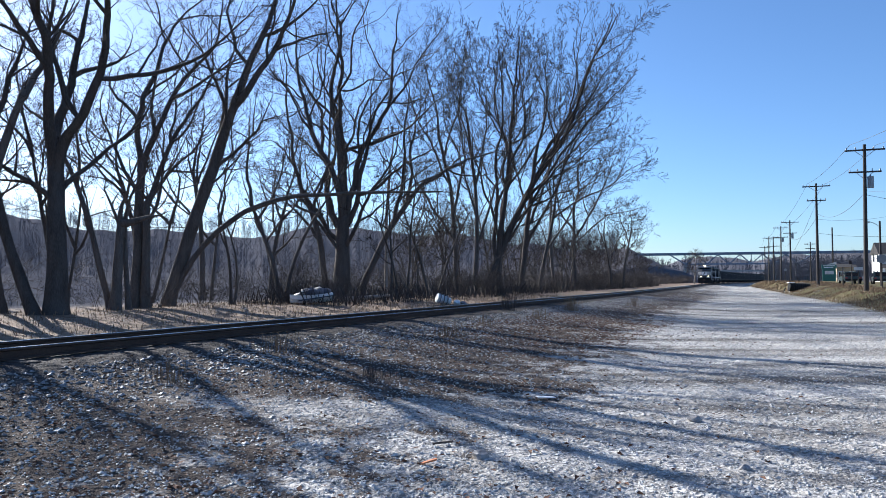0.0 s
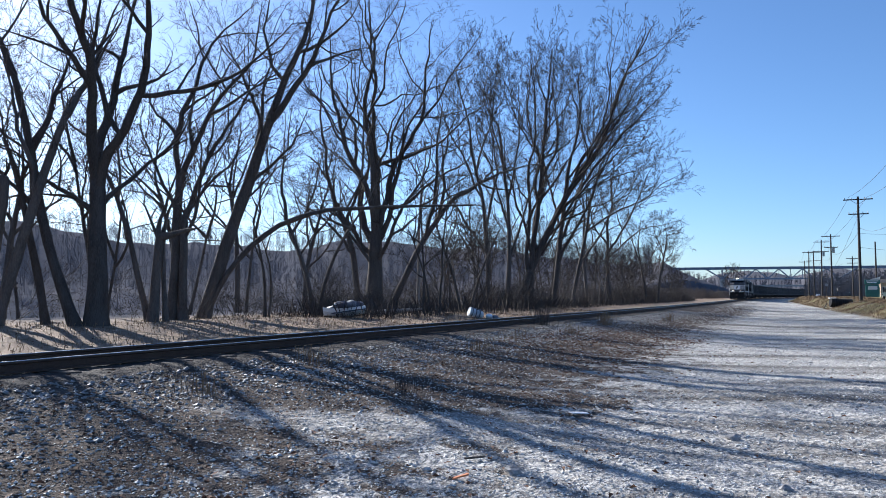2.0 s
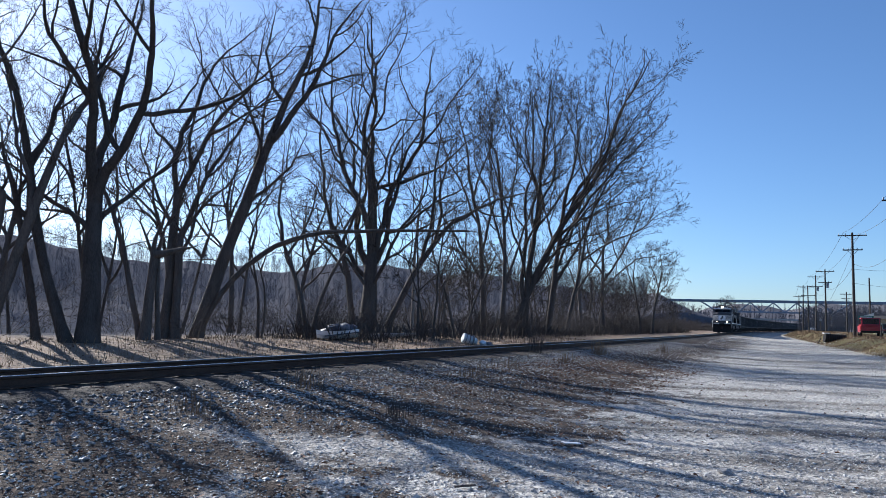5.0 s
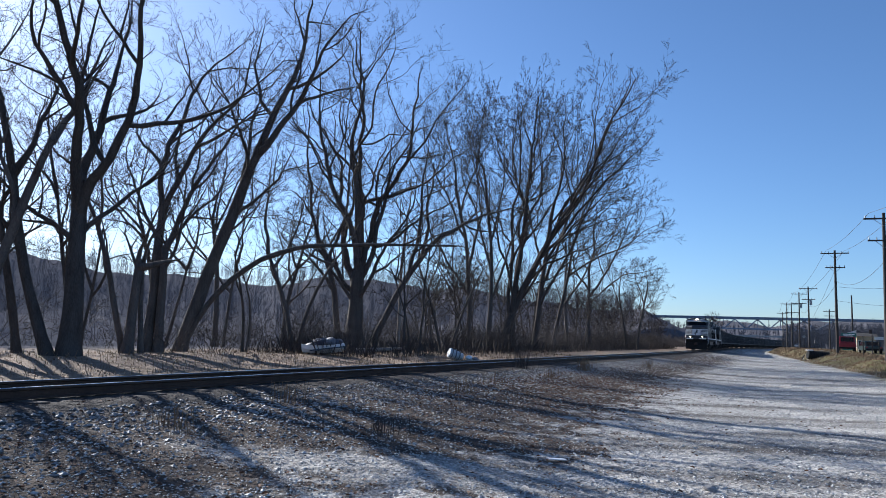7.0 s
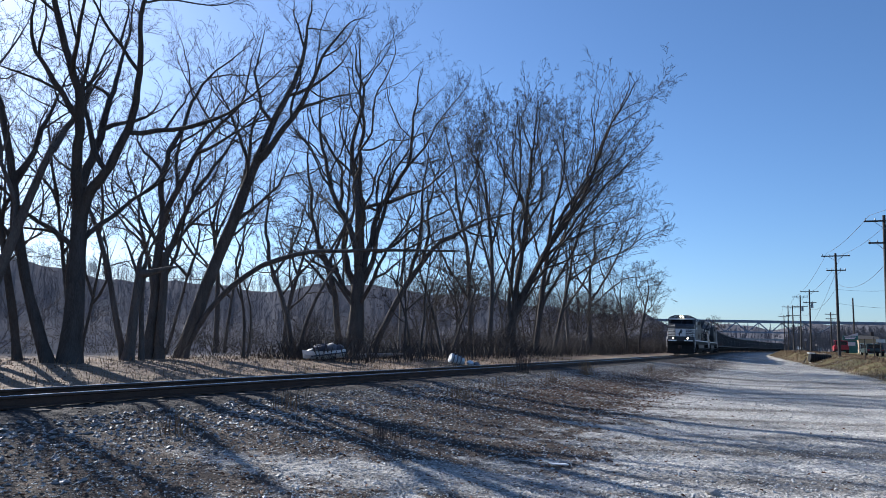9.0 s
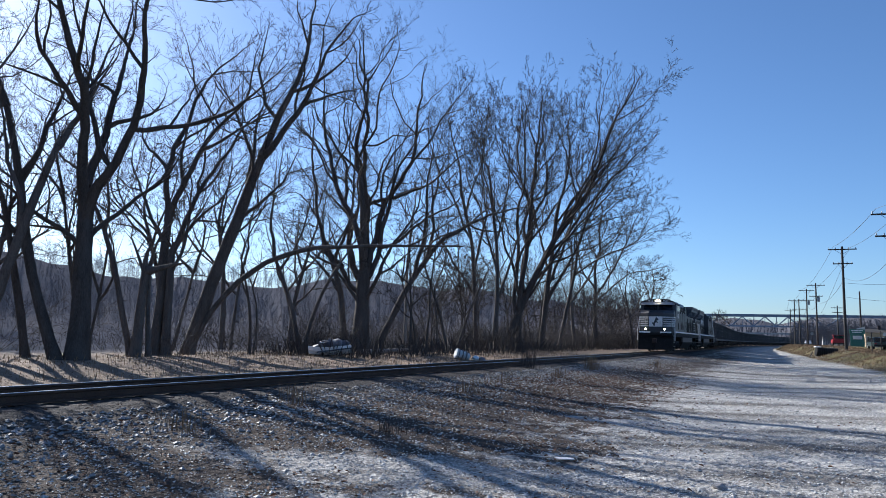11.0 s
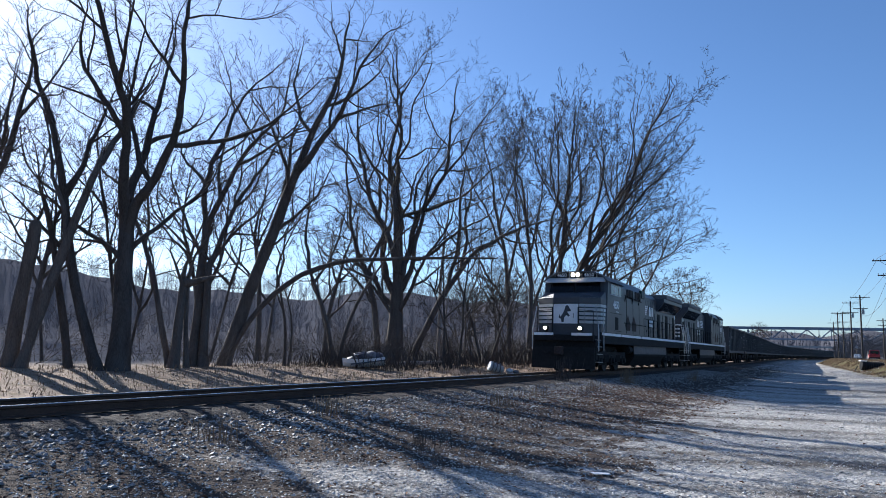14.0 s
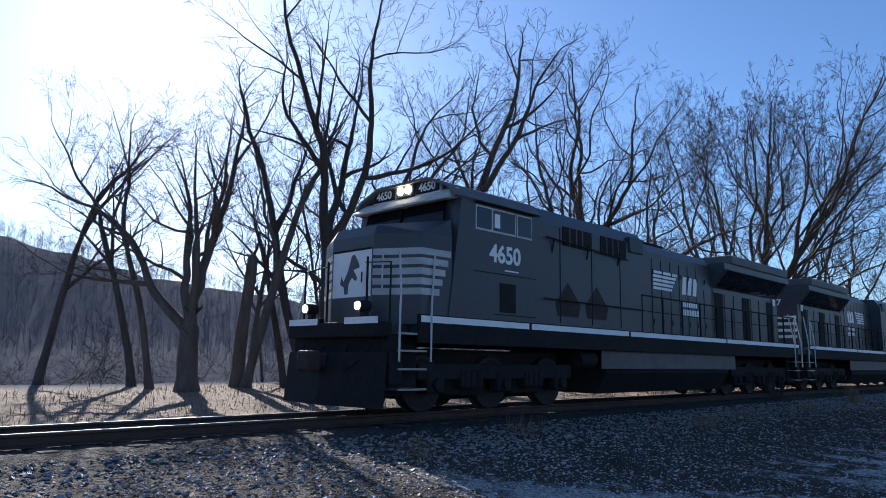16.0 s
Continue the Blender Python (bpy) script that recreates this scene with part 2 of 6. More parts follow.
def plan(x, y):
    """Height of the ground and its masks (dirt, ballast, litter, grass, wood) at plan points."""
    x, y = np.asarray(x, float), np.asarray(y, float)
    s, n = x * U[0] + y * U[1], x * N[0] + y * N[1]
    m = line_n(s) - n                     # metres from the track's middle towards the camera
    r, az = np.hypot(x, y), np.degrees(np.arctan2(x, y))
    near = np.clip(1 - r / 260, 0, 1)
    z = 0.44 - 0.10 * smooth(1.55, 2.4, m) - 0.34 * smooth(1.2, 9.5, m)
    z = np.where(m < 0, 0.44 - 0.12 * smooth(1.6, 3.5, -m) + 0.2 * smooth(4.5, 9, -m), z)
    z += 0.025 * waves(x, y, 1.1) * near * smooth(1.8, 4, np.abs(m)) + 0.05 * waves(x, y, 0.31) * smooth(3, 9, np.abs(m))
    toe = np.interp(s, (40, 68, 82, 120, 190, 400), (15.6, 14.0, 12.8, 11.5, 10.0, 8.0)) + 0.5 * waves(x, y, 0.5)
    verge = smooth(0, 3.4, m - toe)
    z += verge * (0.75 + 0.12 * waves(x, y, 0.7)) + 0.5 * smooth(50, 120, s) * verge
    shore = smooth(13, 85, -m - 0.7 * waves(x, y, 0.25))
    z -= 4.4 * shore
    left = 1 - smooth(14, 22, az)
    ridge = np.interp(az, RIDGE_AZ, RIDGE_EL) + 0.35 * waves(az, az * 0 + 3, 0.5) + 0.15 * waves(az, az * 0, 1.7)
    hill_l = smooth(185, 390, r) * (390 * np.tan(np.radians(ridge)) - 5)
    hill_r = smooth(650, 1100, r) * (1100 * np.tan(np.radians(ridge)) - 8)
    over = np.where(m < -20, left, 0.0)
    z += np.maximum(hill_l, 0) * over + np.maximum(hill_r, 0) * (1 - over) + 4.0 * over * smooth(170, 195, r)
    # belt of dirt beside the track, which also paints in the trees' shade
    dirt = np.exp(-((m - 3.9) / 2.9) ** 2) * 1.1 * (1 - 0.6 * smooth(60, 110, s)) + 0.22 * np.exp(-((m - 7.5) / 2.2) ** 2) * (1 - smooth(16, 30, s))
    dirt = np.maximum(dirt, 0.95 * np.exp(-((x - 0.7) / 2.0) ** 2 - ((y - 10.6) / 1.5) ** 2))
    dirt = np.maximum(dirt, 0.8 * np.exp(-((x + 2.6) / 1.5) ** 2 - ((y - 6.6) / 0.9) ** 2))
    dirt = dirt * (1 - 0.8 * np.exp(-((x + 1.2) / 2.4) ** 2 - ((y - 8.2) / 0.8) ** 2))
    dirt = np.maximum(dirt, 0.3 * smooth(-4, -12, s))
    # strip along the rails that takes the shade-darkened ballast colour
    ballast = 1 - smooth(1.6, 3.0, np.abs(m))
    litter = smooth(2.6, 3.6, -m)
    grass = smooth(-0.8, 1.0, m - toe)
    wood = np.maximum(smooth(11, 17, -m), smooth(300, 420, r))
    return z, dirt, ballast, litter, grass, wood


def height(x, y):
    return float(plan(x, y)[0])


# ---- mesh tools ----
def part(name, bm, mat, parent=None, label=""):
    me = bpy.data.meshes.new(name)
    bm.to_mesh(me)
    bm.free()
    for f in me.polygons:
        f.use_smooth = False
    for mm in (mat if isinstance(mat, (list, tuple)) else (mat,)):
        me.materials.append(mm)
    ob = new(name, me)
    ob.parent = parent
    if label:
        ob["label"] = label
    return ob


def raw(name, verts, faces, mat, parent=None, smooth_faces=False):
    me = bpy.data.meshes.new(name)
    me.from_pydata(verts, [], faces)
    if smooth_faces:
        me.shade_smooth()
    me.materials.append(mat)
    ob = new(name, me)
    ob.parent = parent
    return ob


def holder(name, m=None):
    ob = new(name)
    ob.empty_display_size = 0.3
    if m is not None:
        ob.matrix_basis = m
    return ob


def box(bm, lo, hi, bevel=0.0):
    c = [(a + b) / 2 for a, b in zip(lo, hi)]
    d = [b - a for a, b in zip(lo, hi)]
    made = bmesh.ops.create_cube(bm, size=1, matrix=Matrix.Translation(c) @ Matrix.Diagonal((*d, 1)))
    if bevel:
        edges = list({e for v in made["verts"] for e in v.link_edges})
        bmesh.ops.bevel(bm, geom=edges, offset=bevel, segments=2, affect="EDGES", profile=0.5)
    return bm


def boxed(lo, hi, bevel=0.0):
    return box(bmesh.new(), lo, hi, bevel)


def rod(bm, a, b, r0, r1=None, k=10):
    a, b = Vector(a), Vector(b)
    r1 = r0 if r1 is None else r1
    m = Matrix.Translation((a + b) / 2) @ (b - a).to_track_quat("Z", "Y").to_matrix().to_4x4()
    bmesh.ops.create_cone(bm, cap_ends=True, segments=k, radius1=r0, radius2=r1, depth=(b - a).length, matrix=m)
    return bm


def lathe(bm, profile, k=20):
    """A turned body along x: profile of (x, radius)."""
    rings = [[bm.verts.new((x, r * math.cos(6.28319 * i / k), r * math.sin(6.28319 * i / k))) for i in range(k)] for x, r in profile]
    for a, b in zip(rings[:-1], rings[1:]):
        for i in range(k):
            bm.faces.new((a[i], a[(i + 1) % k], b[(i + 1) % k], b[i]))
    bm.faces.new(rings[0])
    bm.faces.new(rings[-1])
    bmesh.ops.recalc_face_normals(bm, faces=bm.faces)
    return bm


def prism(bm, outline, axis, lo, hi):
    """An outline in the plane across an axis ('x', 'y' or 'z'), pushed from lo to hi."""
    def at(p, h):
        return {"x": (h, p[0], p[1]), "y": (p[0], h, p[1]), "z": (p[0], p[1], h)}[axis]
    v0 = [bm.verts.new(at(p, lo)) for p in outline]
    v1 = [bm.verts.new(at(p, hi)) for p in outline]
    bm.faces.new(v0[::-1])
    bm.faces.new(v1)
    for i in range(len(outline)):
        j = (i + 1) % len(outline)
        bm.faces.new((v0[i], v0[j], v1[j], v1[i]))
    bmesh.ops.recalc_face_normals(bm, faces=bm.faces)
    return bm


def lettering(name, words, size, mat, parent, m, depth=0.004):
    cu = bpy.data.curves.new(name, "FONT")
    cu.body, cu.size, cu.extrude, cu.offset, cu.align_x, cu.align_y = words, size, depth, size * 0.025, "CENTER", "CENTER"
    tmp = bpy.data.objects.new("letters", cu)
    scene.collection.objects.link(tmp)
    me = bpy.data.meshes.new_from_object(tmp)
    bpy.data.objects.remove(tmp)
    me.materials.clear()
    me.materials.append(mat)
    ob = new(name, me)
    ob.parent = parent
    ob.matrix_basis = m
    return ob


class Tubes:
    """Many tapering tubes gathered into one mesh."""

    def __init__(self):
        self.v, self.f = [], []

    def add(self, pts, radii, k):
        base, n = len(self.v), len(pts)
        d = (pts[-1] - pts[0]).normalized()
        side = d.orthogonal().normalized()
        up = d.cross(side)
        ring = [(math.cos(2 * math.pi * i / k), math.sin(2 * math.pi * i / k)) for i in range(k)]
        for p, r in zip(pts, radii):
            for c, s in ring:
                self.v.append(p + side * (c * r) + up * (s * r))
        for i in range(n - 1):
            a = base + i * k
            for j in range(k):
                j2 = (j + 1) % k
                self.f.append((a + j, a + j2, a + k + j2, a + k + j))

    def spike(self, a, b, r):
        """A fine pointed twig."""
        d = (b - a).normalized()
        side = d.orthogonal().normalized() * r
        up = d.cross(side)
        i = len(self.v)
        self.v.extend((a + side, a - side * 0.5 + up * 0.87, a - side * 0.5 - up * 0.87, b))
        self.f.extend(((i, i + 1, i + 3), (i + 1, i + 2, i + 3), (i + 2, i, i + 3)))

    def build(self, name, mat, parent=None, smooth_faces=False):
        return raw(name, self.v, self.f, mat, parent, smooth_faces)


# ---- ground, river, track ----
def build_ground():
    """One sheet from underfoot to the horizon, finest near the camera and in the direction of the place."""
    rr = np.concatenate((np.linspace(0.4, 4, 10), np.geomspace(4.2, 60, 150), np.geomspace(61, 4200, 110)))
    aa = np.radians(np.concatenate((np.linspace(-60, 40, 270), np.linspace(44, 296, 45))))
    R_, A_ = np.meshgrid(rr, aa, indexing="ij")
    x, y = R_ * np.sin(A_), R_ * np.cos(A_)
    z, dirt, ballast, litter, grass, wood = plan(x, y)
    rng = np.random.default_rng(3)
    z = z + rng.normal(0, 0.006, z.shape) * (R_ < 25) * (R_ > 4.2)
    verts = np.stack((x, y, z), -1).reshape(-1, 3)
    na, nr = len(aa), len(rr)
    i = np.arange(nr - 1)[:, None] * na
    j = np.arange(na)[None, :]
    j2 = (j + 1) % na
    faces = np.stack((i + j, i + na + j, i + na + j2, i + j2), -1).reshape(-1, 4)[:, ::-1]
    hub = len(verts)
    verts = np.vstack((verts, (0, 0, height(0, 0))))
    fl = faces.tolist() + [(hub, int((k + 1) % na), int(k)) for k in range(na)]
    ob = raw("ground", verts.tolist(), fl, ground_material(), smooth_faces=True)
    for nm, v in (("dirt", dirt), ("ballast", ballast), ("litter", litter), ("grass", grass), ("wood", wood)):
        at = ob.data.attributes.new(nm, "FLOAT", "POINT")
        at.data.foreach_set("value", np.append(np.clip(v, 0, 1).reshape(-1), 0).astype(np.float32))
    tagged(ob, "grey gravel lot, leafy dirt darkened for tree shade, dry verge", "ground", kind="structure")
    w = bmesh.new()
    lo, hi = -600, 700
    corners = [U * s + N * n for s, n in ((lo, 29), (hi, 29), (hi, 420), (lo, 420))]
    w.faces.new([w.verts.new((c[0], c[1], -3.0)) for c in corners])
    tagged(part("river_water", w, water_material()), "calm grey-green river behind the trees", "river", kind="structure")


def build_track():
    track = tagged(holder("railway_track"), "single railway track, rusty rails on dark ballast toned for shade", "railway track", kind="structure")
    ss = np.concatenate((np.arange(-90, 120, 1.5), np.arange(120, 640, 5.0)))
    web = [(-0.07, -0.17), (-0.07, -0.155), (-0.012, -0.135), (-0.012, -0.05), (-0.036, -0.035), (-0.036, -0.003),
           (0.036, -0.003), (0.036, -0.035), (0.012, -0.05), (0.012, -0.135), (0.07, -0.155), (0.07, -0.17)]
    cap = [(-0.034, -0.003), (-0.026, 0.004), (0.026, 0.004), (0.034, -0.003)]
    for off, dz in ((-0.755, 0.01), (0.755, -0.03)):
        rail = None
        for nm, outline, mat in (("rail", web, RAIL_SIDE), ("running_surface", cap, RAIL_TOP)):
            v, f = [], []
            k = len(outline)
            for s in ss:
                for o, h in outline:
                    v.append(on_track(s, RAIL_Z + dz + h, off + o))
            for i in range(len(ss) - 1):
                for j in range(k):
                    j2 = (j + 1) % k
                    f.append((i * k + j, i * k + j2, (i + 1) * k + j2, (i + 1) * k + j))
            rail = raw(nm, v, f, mat, rail or track)
    rng = random.Random(5)
    bm = boxed((-1.3, -0.115, -0.17), (1.3, 0.115, 0.0), 0.012)
    tie = part("tie", bm, TIE, track)
    for i in range(300):
        s = -50 + i * 0.52
        p = on_track(s, RAIL_Z - 0.17 + rng.uniform(-0.012, 0.004))
        q = on_track(s, RAIL_Z, 1)
        ob = tie if i == 0 else new("tie", tie.data)
        ob.parent = track
        ob.matrix_basis = Matrix.Translation(p) @ pose(0, 0, 0, 0, rng.uniform(-0.6, 0.6), math.degrees(math.atan2(q.y - p.y, q.x - p.x)) + rng.uniform(-1, 1))


# ---- train ----
def wheelset_truck(parent, xs, mat_frame):
    """A bogie: side frames, its wheels with axle boxes, and fillers that block light."""
    x0, x1 = min(xs) - 0.75, max(xs) + 0.75
    for sgn in (1, -1):
        y = sgn * 1.13
        bm = bmesh.new()
        box(bm, (x0 + 0.3, y - 0.09, 0.62), (x1 - 0.3, y + 0.09, 0.92), 0.03)
        for x in xs:
            box(bm, (x - 0.24, y - 0.12, 0.36), (x + 0.24, y + 0.12, 0.78), 0.05)
        for a, b in zip(xs[:-1], xs[1:]):
            box(bm, ((a + b) / 2 - 0.32, y - 0.13, 0.45), ((a + b) / 2 + 0.32, y + 0.13, 0.8), 0.04)
            for e in (-0.18, 0, 0.18):
                rod(bm, ((a + b) / 2 + e, y + sgn * 0.1, 0.48), ((a + b) / 2 + e, y + sgn * 0.1, 0.78), 0.07, k=8)
        side = part("side_frame", bm, mat_frame, parent)
        for x in xs:
            part("axle_box", rod(bmesh.new(), (x, y + sgn * 0.1, 0.53), (x, y + sgn * 0.2, 0.53), 0.13, 0.11, 12), BLACK_DULL, side)
    # filler boxes between the axles, added to stop light showing through the bogie
    for a, b in zip(xs[:-1], xs[1:]):
        lo, hi = min(a, b) + 0.56, max(a, b) - 0.56
        part("brake_gear", boxed((lo - 0.1, -1.02, 0.30), (hi + 0.1, 1.02, 0.85), 0.06), mat_frame, parent)
        part("motor_case", boxed((lo - 0.45, -0.52, 0.20), (hi + 0.45, 0.52, 0.9), 0.08), mat_frame, parent)
    for x in xs:
        for sgn in (1, -1):
            y = sgn * 0.70
            prof = [(0.13, 0.10), (0.15, 0.16), (0.11, 0.22), (0.11, 0.40), (0.15, 0.46), (0.15, 0.53), (0.0, 0.54), (-0.01, 0.57), (-0.05, 0.57), (-0.05, 0.2)]
            bm = lathe(bmesh.new(), [(a, b) for a, b in prof], 24)
            bmesh.ops.rotate(bm, verts=bm.verts, cent=(0, 0, 0), matrix=Matrix.Rotation(radians(90 * sgn), 3, "Z"))
            wheel = part("wheel", bm, WHEEL_STEEL, parent)
            wheel.location = (x, y, 0.545)


def locomotive(number, label, lit):
    """Six-axle wide-nose diesel; x is forward, the origin lies under the headlight at rail height."""
    loco = tagged(holder("locomotive"), label, "locomotive", "locomotives of the train")
    W = 1.52
    # frame, platform and sill
    bm = boxed((-19.0, -W, 1.42), (1.0, W, 1.62), 0.02)
    box(bm, (1.0, -1.15, 1.42), (1.75, 1.15, 1.62), 0.02)
    part("platform", bm, BLACK, loco)
    for sgn in (1, -1):
        bm = bmesh.new()
        for a, b in ((-18.7, -12.2), (-12.1, -6.3), (-6.2, -2.2), (-2.1, 1.05)):
            box(bm, (a, sgn * (W + 0.004), 1.655), (b, sgn * (W + 0.014), 1.775))
        part("sill_stripe", bm, WHITE, loco, "white reflective sill stripe, broken")
        part("side_sill", boxed((-18.6, sgn * (W - 0.05), 1.28), (1.1, sgn * (W + 0.003), 1.80), 0.01), BLACK_DULL, loco)
    # fuel tank and skirts
    part("fuel_tank", prism(bmesh.new(), [(-1.35, 1.25), (-1.35, 0.65), (-1.05, 0.24), (1.05, 0.24), (1.35, 0.75), (1.35, 1.25)], "x", -12.6, -5.4), BLACK_DULL, loco)
    for sgn in (1, -1):
        part("tank_skirt", boxed((-13.0, sgn * 1.38, 0.84), (-5.1, sgn * 1.42, 1.28), 0.01), TANK_GREY, loco, "scuffed grey-brown tank skirt")
    for xs in ((0.35, -1.65, -3.65), (-13.6, -15.6, -17.6)):
        truck = part("truck_bolster", boxed((min(xs) - 0.6, -0.7, 0.7), (max(xs) + 0.6, 0.7, 1.2), 0.05), BLACK_DULL, loco)
        wheelset_truck(truck, xs, BLACK_DULL)
    part("air_reservoir", rod(bmesh.new(), (-4.95, 1.2, 1.05), (-4.3, 1.2, 1.05), 0.2, k=14), BLACK_DULL, loco)
    # nose: flat middle, raked cheeks
    plan_out = [(0.25, -1.50), (1.0, -1.46), (1.45, -0.62), (1.45, 0.62), (1.0, 1.46), (0.25, 1.50)]
    nb = bmesh.new()
    prism(nb, plan_out, "z", 1.62, 3.30)
    crown = [nb.verts.new((x - (0.10 if x > 0.9 else 0.0), y * 0.97, 3.36 + (0.36 if x < 0.9 else 0.04) + (0.10 if abs(y) < 1 else -0.08))) for x, y in plan_out]
    rim = sorted((v for v in nb.verts if abs(v.co.z - 3.30) < 1e-4), key=lambda v: [abs(v.co.x - x) + abs(v.co.y - y) < 1e-3 for x, y in plan_out].index(True))
    for f in [f for f in nb.faces if all(abs(v.co.z - 3.30) < 1e-4 for v in f.verts)]:
        nb.faces.remove(f)
    for i in range(6):
        j = (i + 1) % 6
        nb.faces.new((rim[i], rim[j], crown[j], crown[i]))
    nb.faces.new(crown)
    bmesh.ops.recalc_face_normals(nb, faces=nb.faces)
    nose = part("nose", nb, BLACK, loco)

    def band(pts, z1, z0, out=0.006):
        bm = bmesh.new()
        lo = [bm.verts.new((x + out * (1 if x > 0.9 else 0), y + out * (1 if y > 0 else -1) * (1 if abs(y) > 1.3 else 0.3), z0)) for x, y in pts]
        hi = [bm.verts.new((v.co.x, v.co.y, z1)) for v in lo]
        for i in range(len(pts) - 1):
            bm.faces.new((lo[i], lo[i + 1], hi[i + 1], hi[i]))
        bmesh.ops.solidify(bm, geom=bm.faces[:], thickness=0.004)
        return bm
    for sgn in (1, -1):
        for i in range(5):
            z = 3.02 - i * 0.185
            part("nose_stripe", band([(0.28 + 0.075 * i, sgn * 1.505), (1.0, sgn * 1.46), (1.45, sgn * 0.62)], z, z - 0.125), WHITE, nose)
        part("grab_iron", rod(bmesh.new(), (1.42, sgn * 0.86, 2.2), (1.42, sgn * 0.86, 2.95), 0.018, k=6), HANDRAIL, nose)
    part("nose_emblem_panel", boxed((1.45, -0.58, 2.14), (1.458, 0.58, 3.02)), WHITE, nose, "white emblem panel with a dark shape")
    em = bmesh.new()
    prism(em, [(-0.20, 2.20), (-0.10, 2.20), (-0.08, 2.40), (0.02, 2.52), (0.14, 2.44), (0.18, 2.50), (0.06, 2.66), (0.24, 2.70), (0.22, 2.77), (0.08, 2.96), (0.0, 2.94), (-0.10, 2.66), (-0.24, 2.44), (-0.30, 2.56), (-0.34, 2.40), (-0.22, 2.34)], "x", 1.459, 1.464)
    part("emblem", em, BLACK, nose)
    for y in (-0.60, 0.60):
        part("door_post", rod(bmesh.new(), (1.56, y, 1.64), (1.56, y, 2.86), 0.022, k=8), BLACK_DULL, nose)
    part("door_lintel", boxed((1.45, -0.58, 3.03), (1.475, 0.58, 3.06), 0.005), BLACK_DULL, nose)
    part("door_handle", rod(bmesh.new(), (1.5, 0.36, 2.4), (1.5, 0.36, 2.6), 0.014, k=6), BLACK_DULL, nose)
    # cab
    cab = bmesh.new()
    prism(cab, [(-W, 1.62), (W, 1.62), (W, 4.10), (1.32, 4.36), (0.75, 4.58), (-0.75, 4.58), (-1.32, 4.36), (-W, 4.10)], "x", -2.4, 0.30)
    for v in cab.verts:
        if v.co.x > 0 and v.co.z > 3.9:
            v.co.x -= 0.28
        if v.co.x > -0.1 and v.co.z < 2:
            v.co.x += 0.06
    cab = part("cab", cab, BLACK, loco)
    roof = prism(bmesh.new(), [(-1.56, 4.15), (-1.35, 4.40), (-0.77, 4.62), (0.77, 4.62), (1.35, 4.40), (1.56, 4.15), (1.52, 4.11), (1.31, 4.35), (0.74, 4.57), (-0.74, 4.57),
                                (-1.31, 4.35), (-1.52, 4.11)], "x", -2.5, 0.24)
    part("cab_roof", roof, WING, cab, "weathered pale grey cab roof")
    # headlight housing and number boards
    part("headlight_housing", boxed((0.02, -0.26, 4.33), (0.14, 0.26, 4.60), 0.02), BLACK, cab)
    for y in (-0.12, 0.12):
        part("headlight", rod(bmesh.new(), (0.14, y, 4.47), (0.17, y, 4.47), 0.088, k=16), HEADLIGHT, cab, "lit headlight")
    for y in (-0.66, 0.66):
        nb = part("number_board", boxed((0.03, y - 0.34, 4.33), (0.13, y + 0.34, 4.57), 0.015), BLACK_DULL, cab)
        part("board_rim", boxed((0.02, y - 0.36, 4.31), (0.11, y + 0.36, 4.59), 0.01), WHITE, nb)
        lettering("number", number, 0.24, WHITE, nb, Matrix(((0, 0, 1, 0.133), (1, 0, 0, y), (0, 1, 0, 4.45), (0, 0, 0, 1))))
    # windscreen
    for lo, hi in ((-1.25, -0.06), (0.06, 1.25)):
        bm = bmesh.new()
        v = [bm.verts.new(p) for p in ((0.30, lo, 3.50), (0.30, hi, 3.50), (0.10, hi * 0.93, 4.12), (0.10, lo * 0.93, 4.12))]
        bm.faces.new(v)
        bmesh.ops.solidify(bm, geom=bm.faces, thickness=0.02)
        part("windscreen", bm, GLASS_DARK, cab, "dark cab windscreen")
    part("cab_front_brow", prism(bmesh.new(), [(0.0, 4.12), (0.34, 4.08), (0.36, 4.12), (0.06, 4.34), (0.0, 4.34)], "y", -1.42, 1.42), VISOR, cab, "pale grey sloping visor above the windscreen")
    for sgn in (1, -1):
        for a, b in ((-0.86, -0.42), (-1.62, -0.92), (-2.18, -1.72)):
            wf = bmesh.new()
            box(wf, (a - 0.03, sgn * (W - 0.01), 3.56), (b + 0.03, sgn * (W + 0.012), 4.06))
            wf = part("window_frame", wf, HANDRAIL, cab)
            part("window_pane", boxed((a, sgn * (W + 0.008), 3.60), (b, sgn * (W + 0.02), 4.02)), GLASS_DARK, wf)
        part("window_blind", boxed((-1.12, sgn * (W + 0.018), 3.66), (-0.95, sgn * (W + 0.026), 3.95)), WHITE, cab)
        part("window_awning", boxed((-2.3, sgn * W, 4.10), (-0.35, sgn * (W + 0.12), 4.12)), BLACK_DULL, cab)
        part("cab_step_opening", boxed((-1.65, sgn * (W + 0.002), 1.96), (-1.15, sgn * (W + 0.014), 2.55)), BLACK_DULL, cab)
        face = Matrix(((-sgn, 0, 0, -1.32), (0, 0, sgn, sgn * (W + 0.004)), (0, 1, 0, 3.12), (0, 0, 0, 1)))
        lettering("road_number", number, 0.50, WHITE, cab, face)
        part("small_writing", boxed((-1.75, sgn * (W + 0.002), 2.80), (-1.3, sgn * (W + 0.006), 2.83)), WHITE, cab)
        for z, lo, hi in ((2.72, -2.35, -0.35), (1.9, -2.35, -0.95)):
            part("panel_seam", boxed((lo, sgn * (W - 0.001), z), (hi, sgn * (W + 0.006), z + 0.018)), BLACK_DULL, cab)
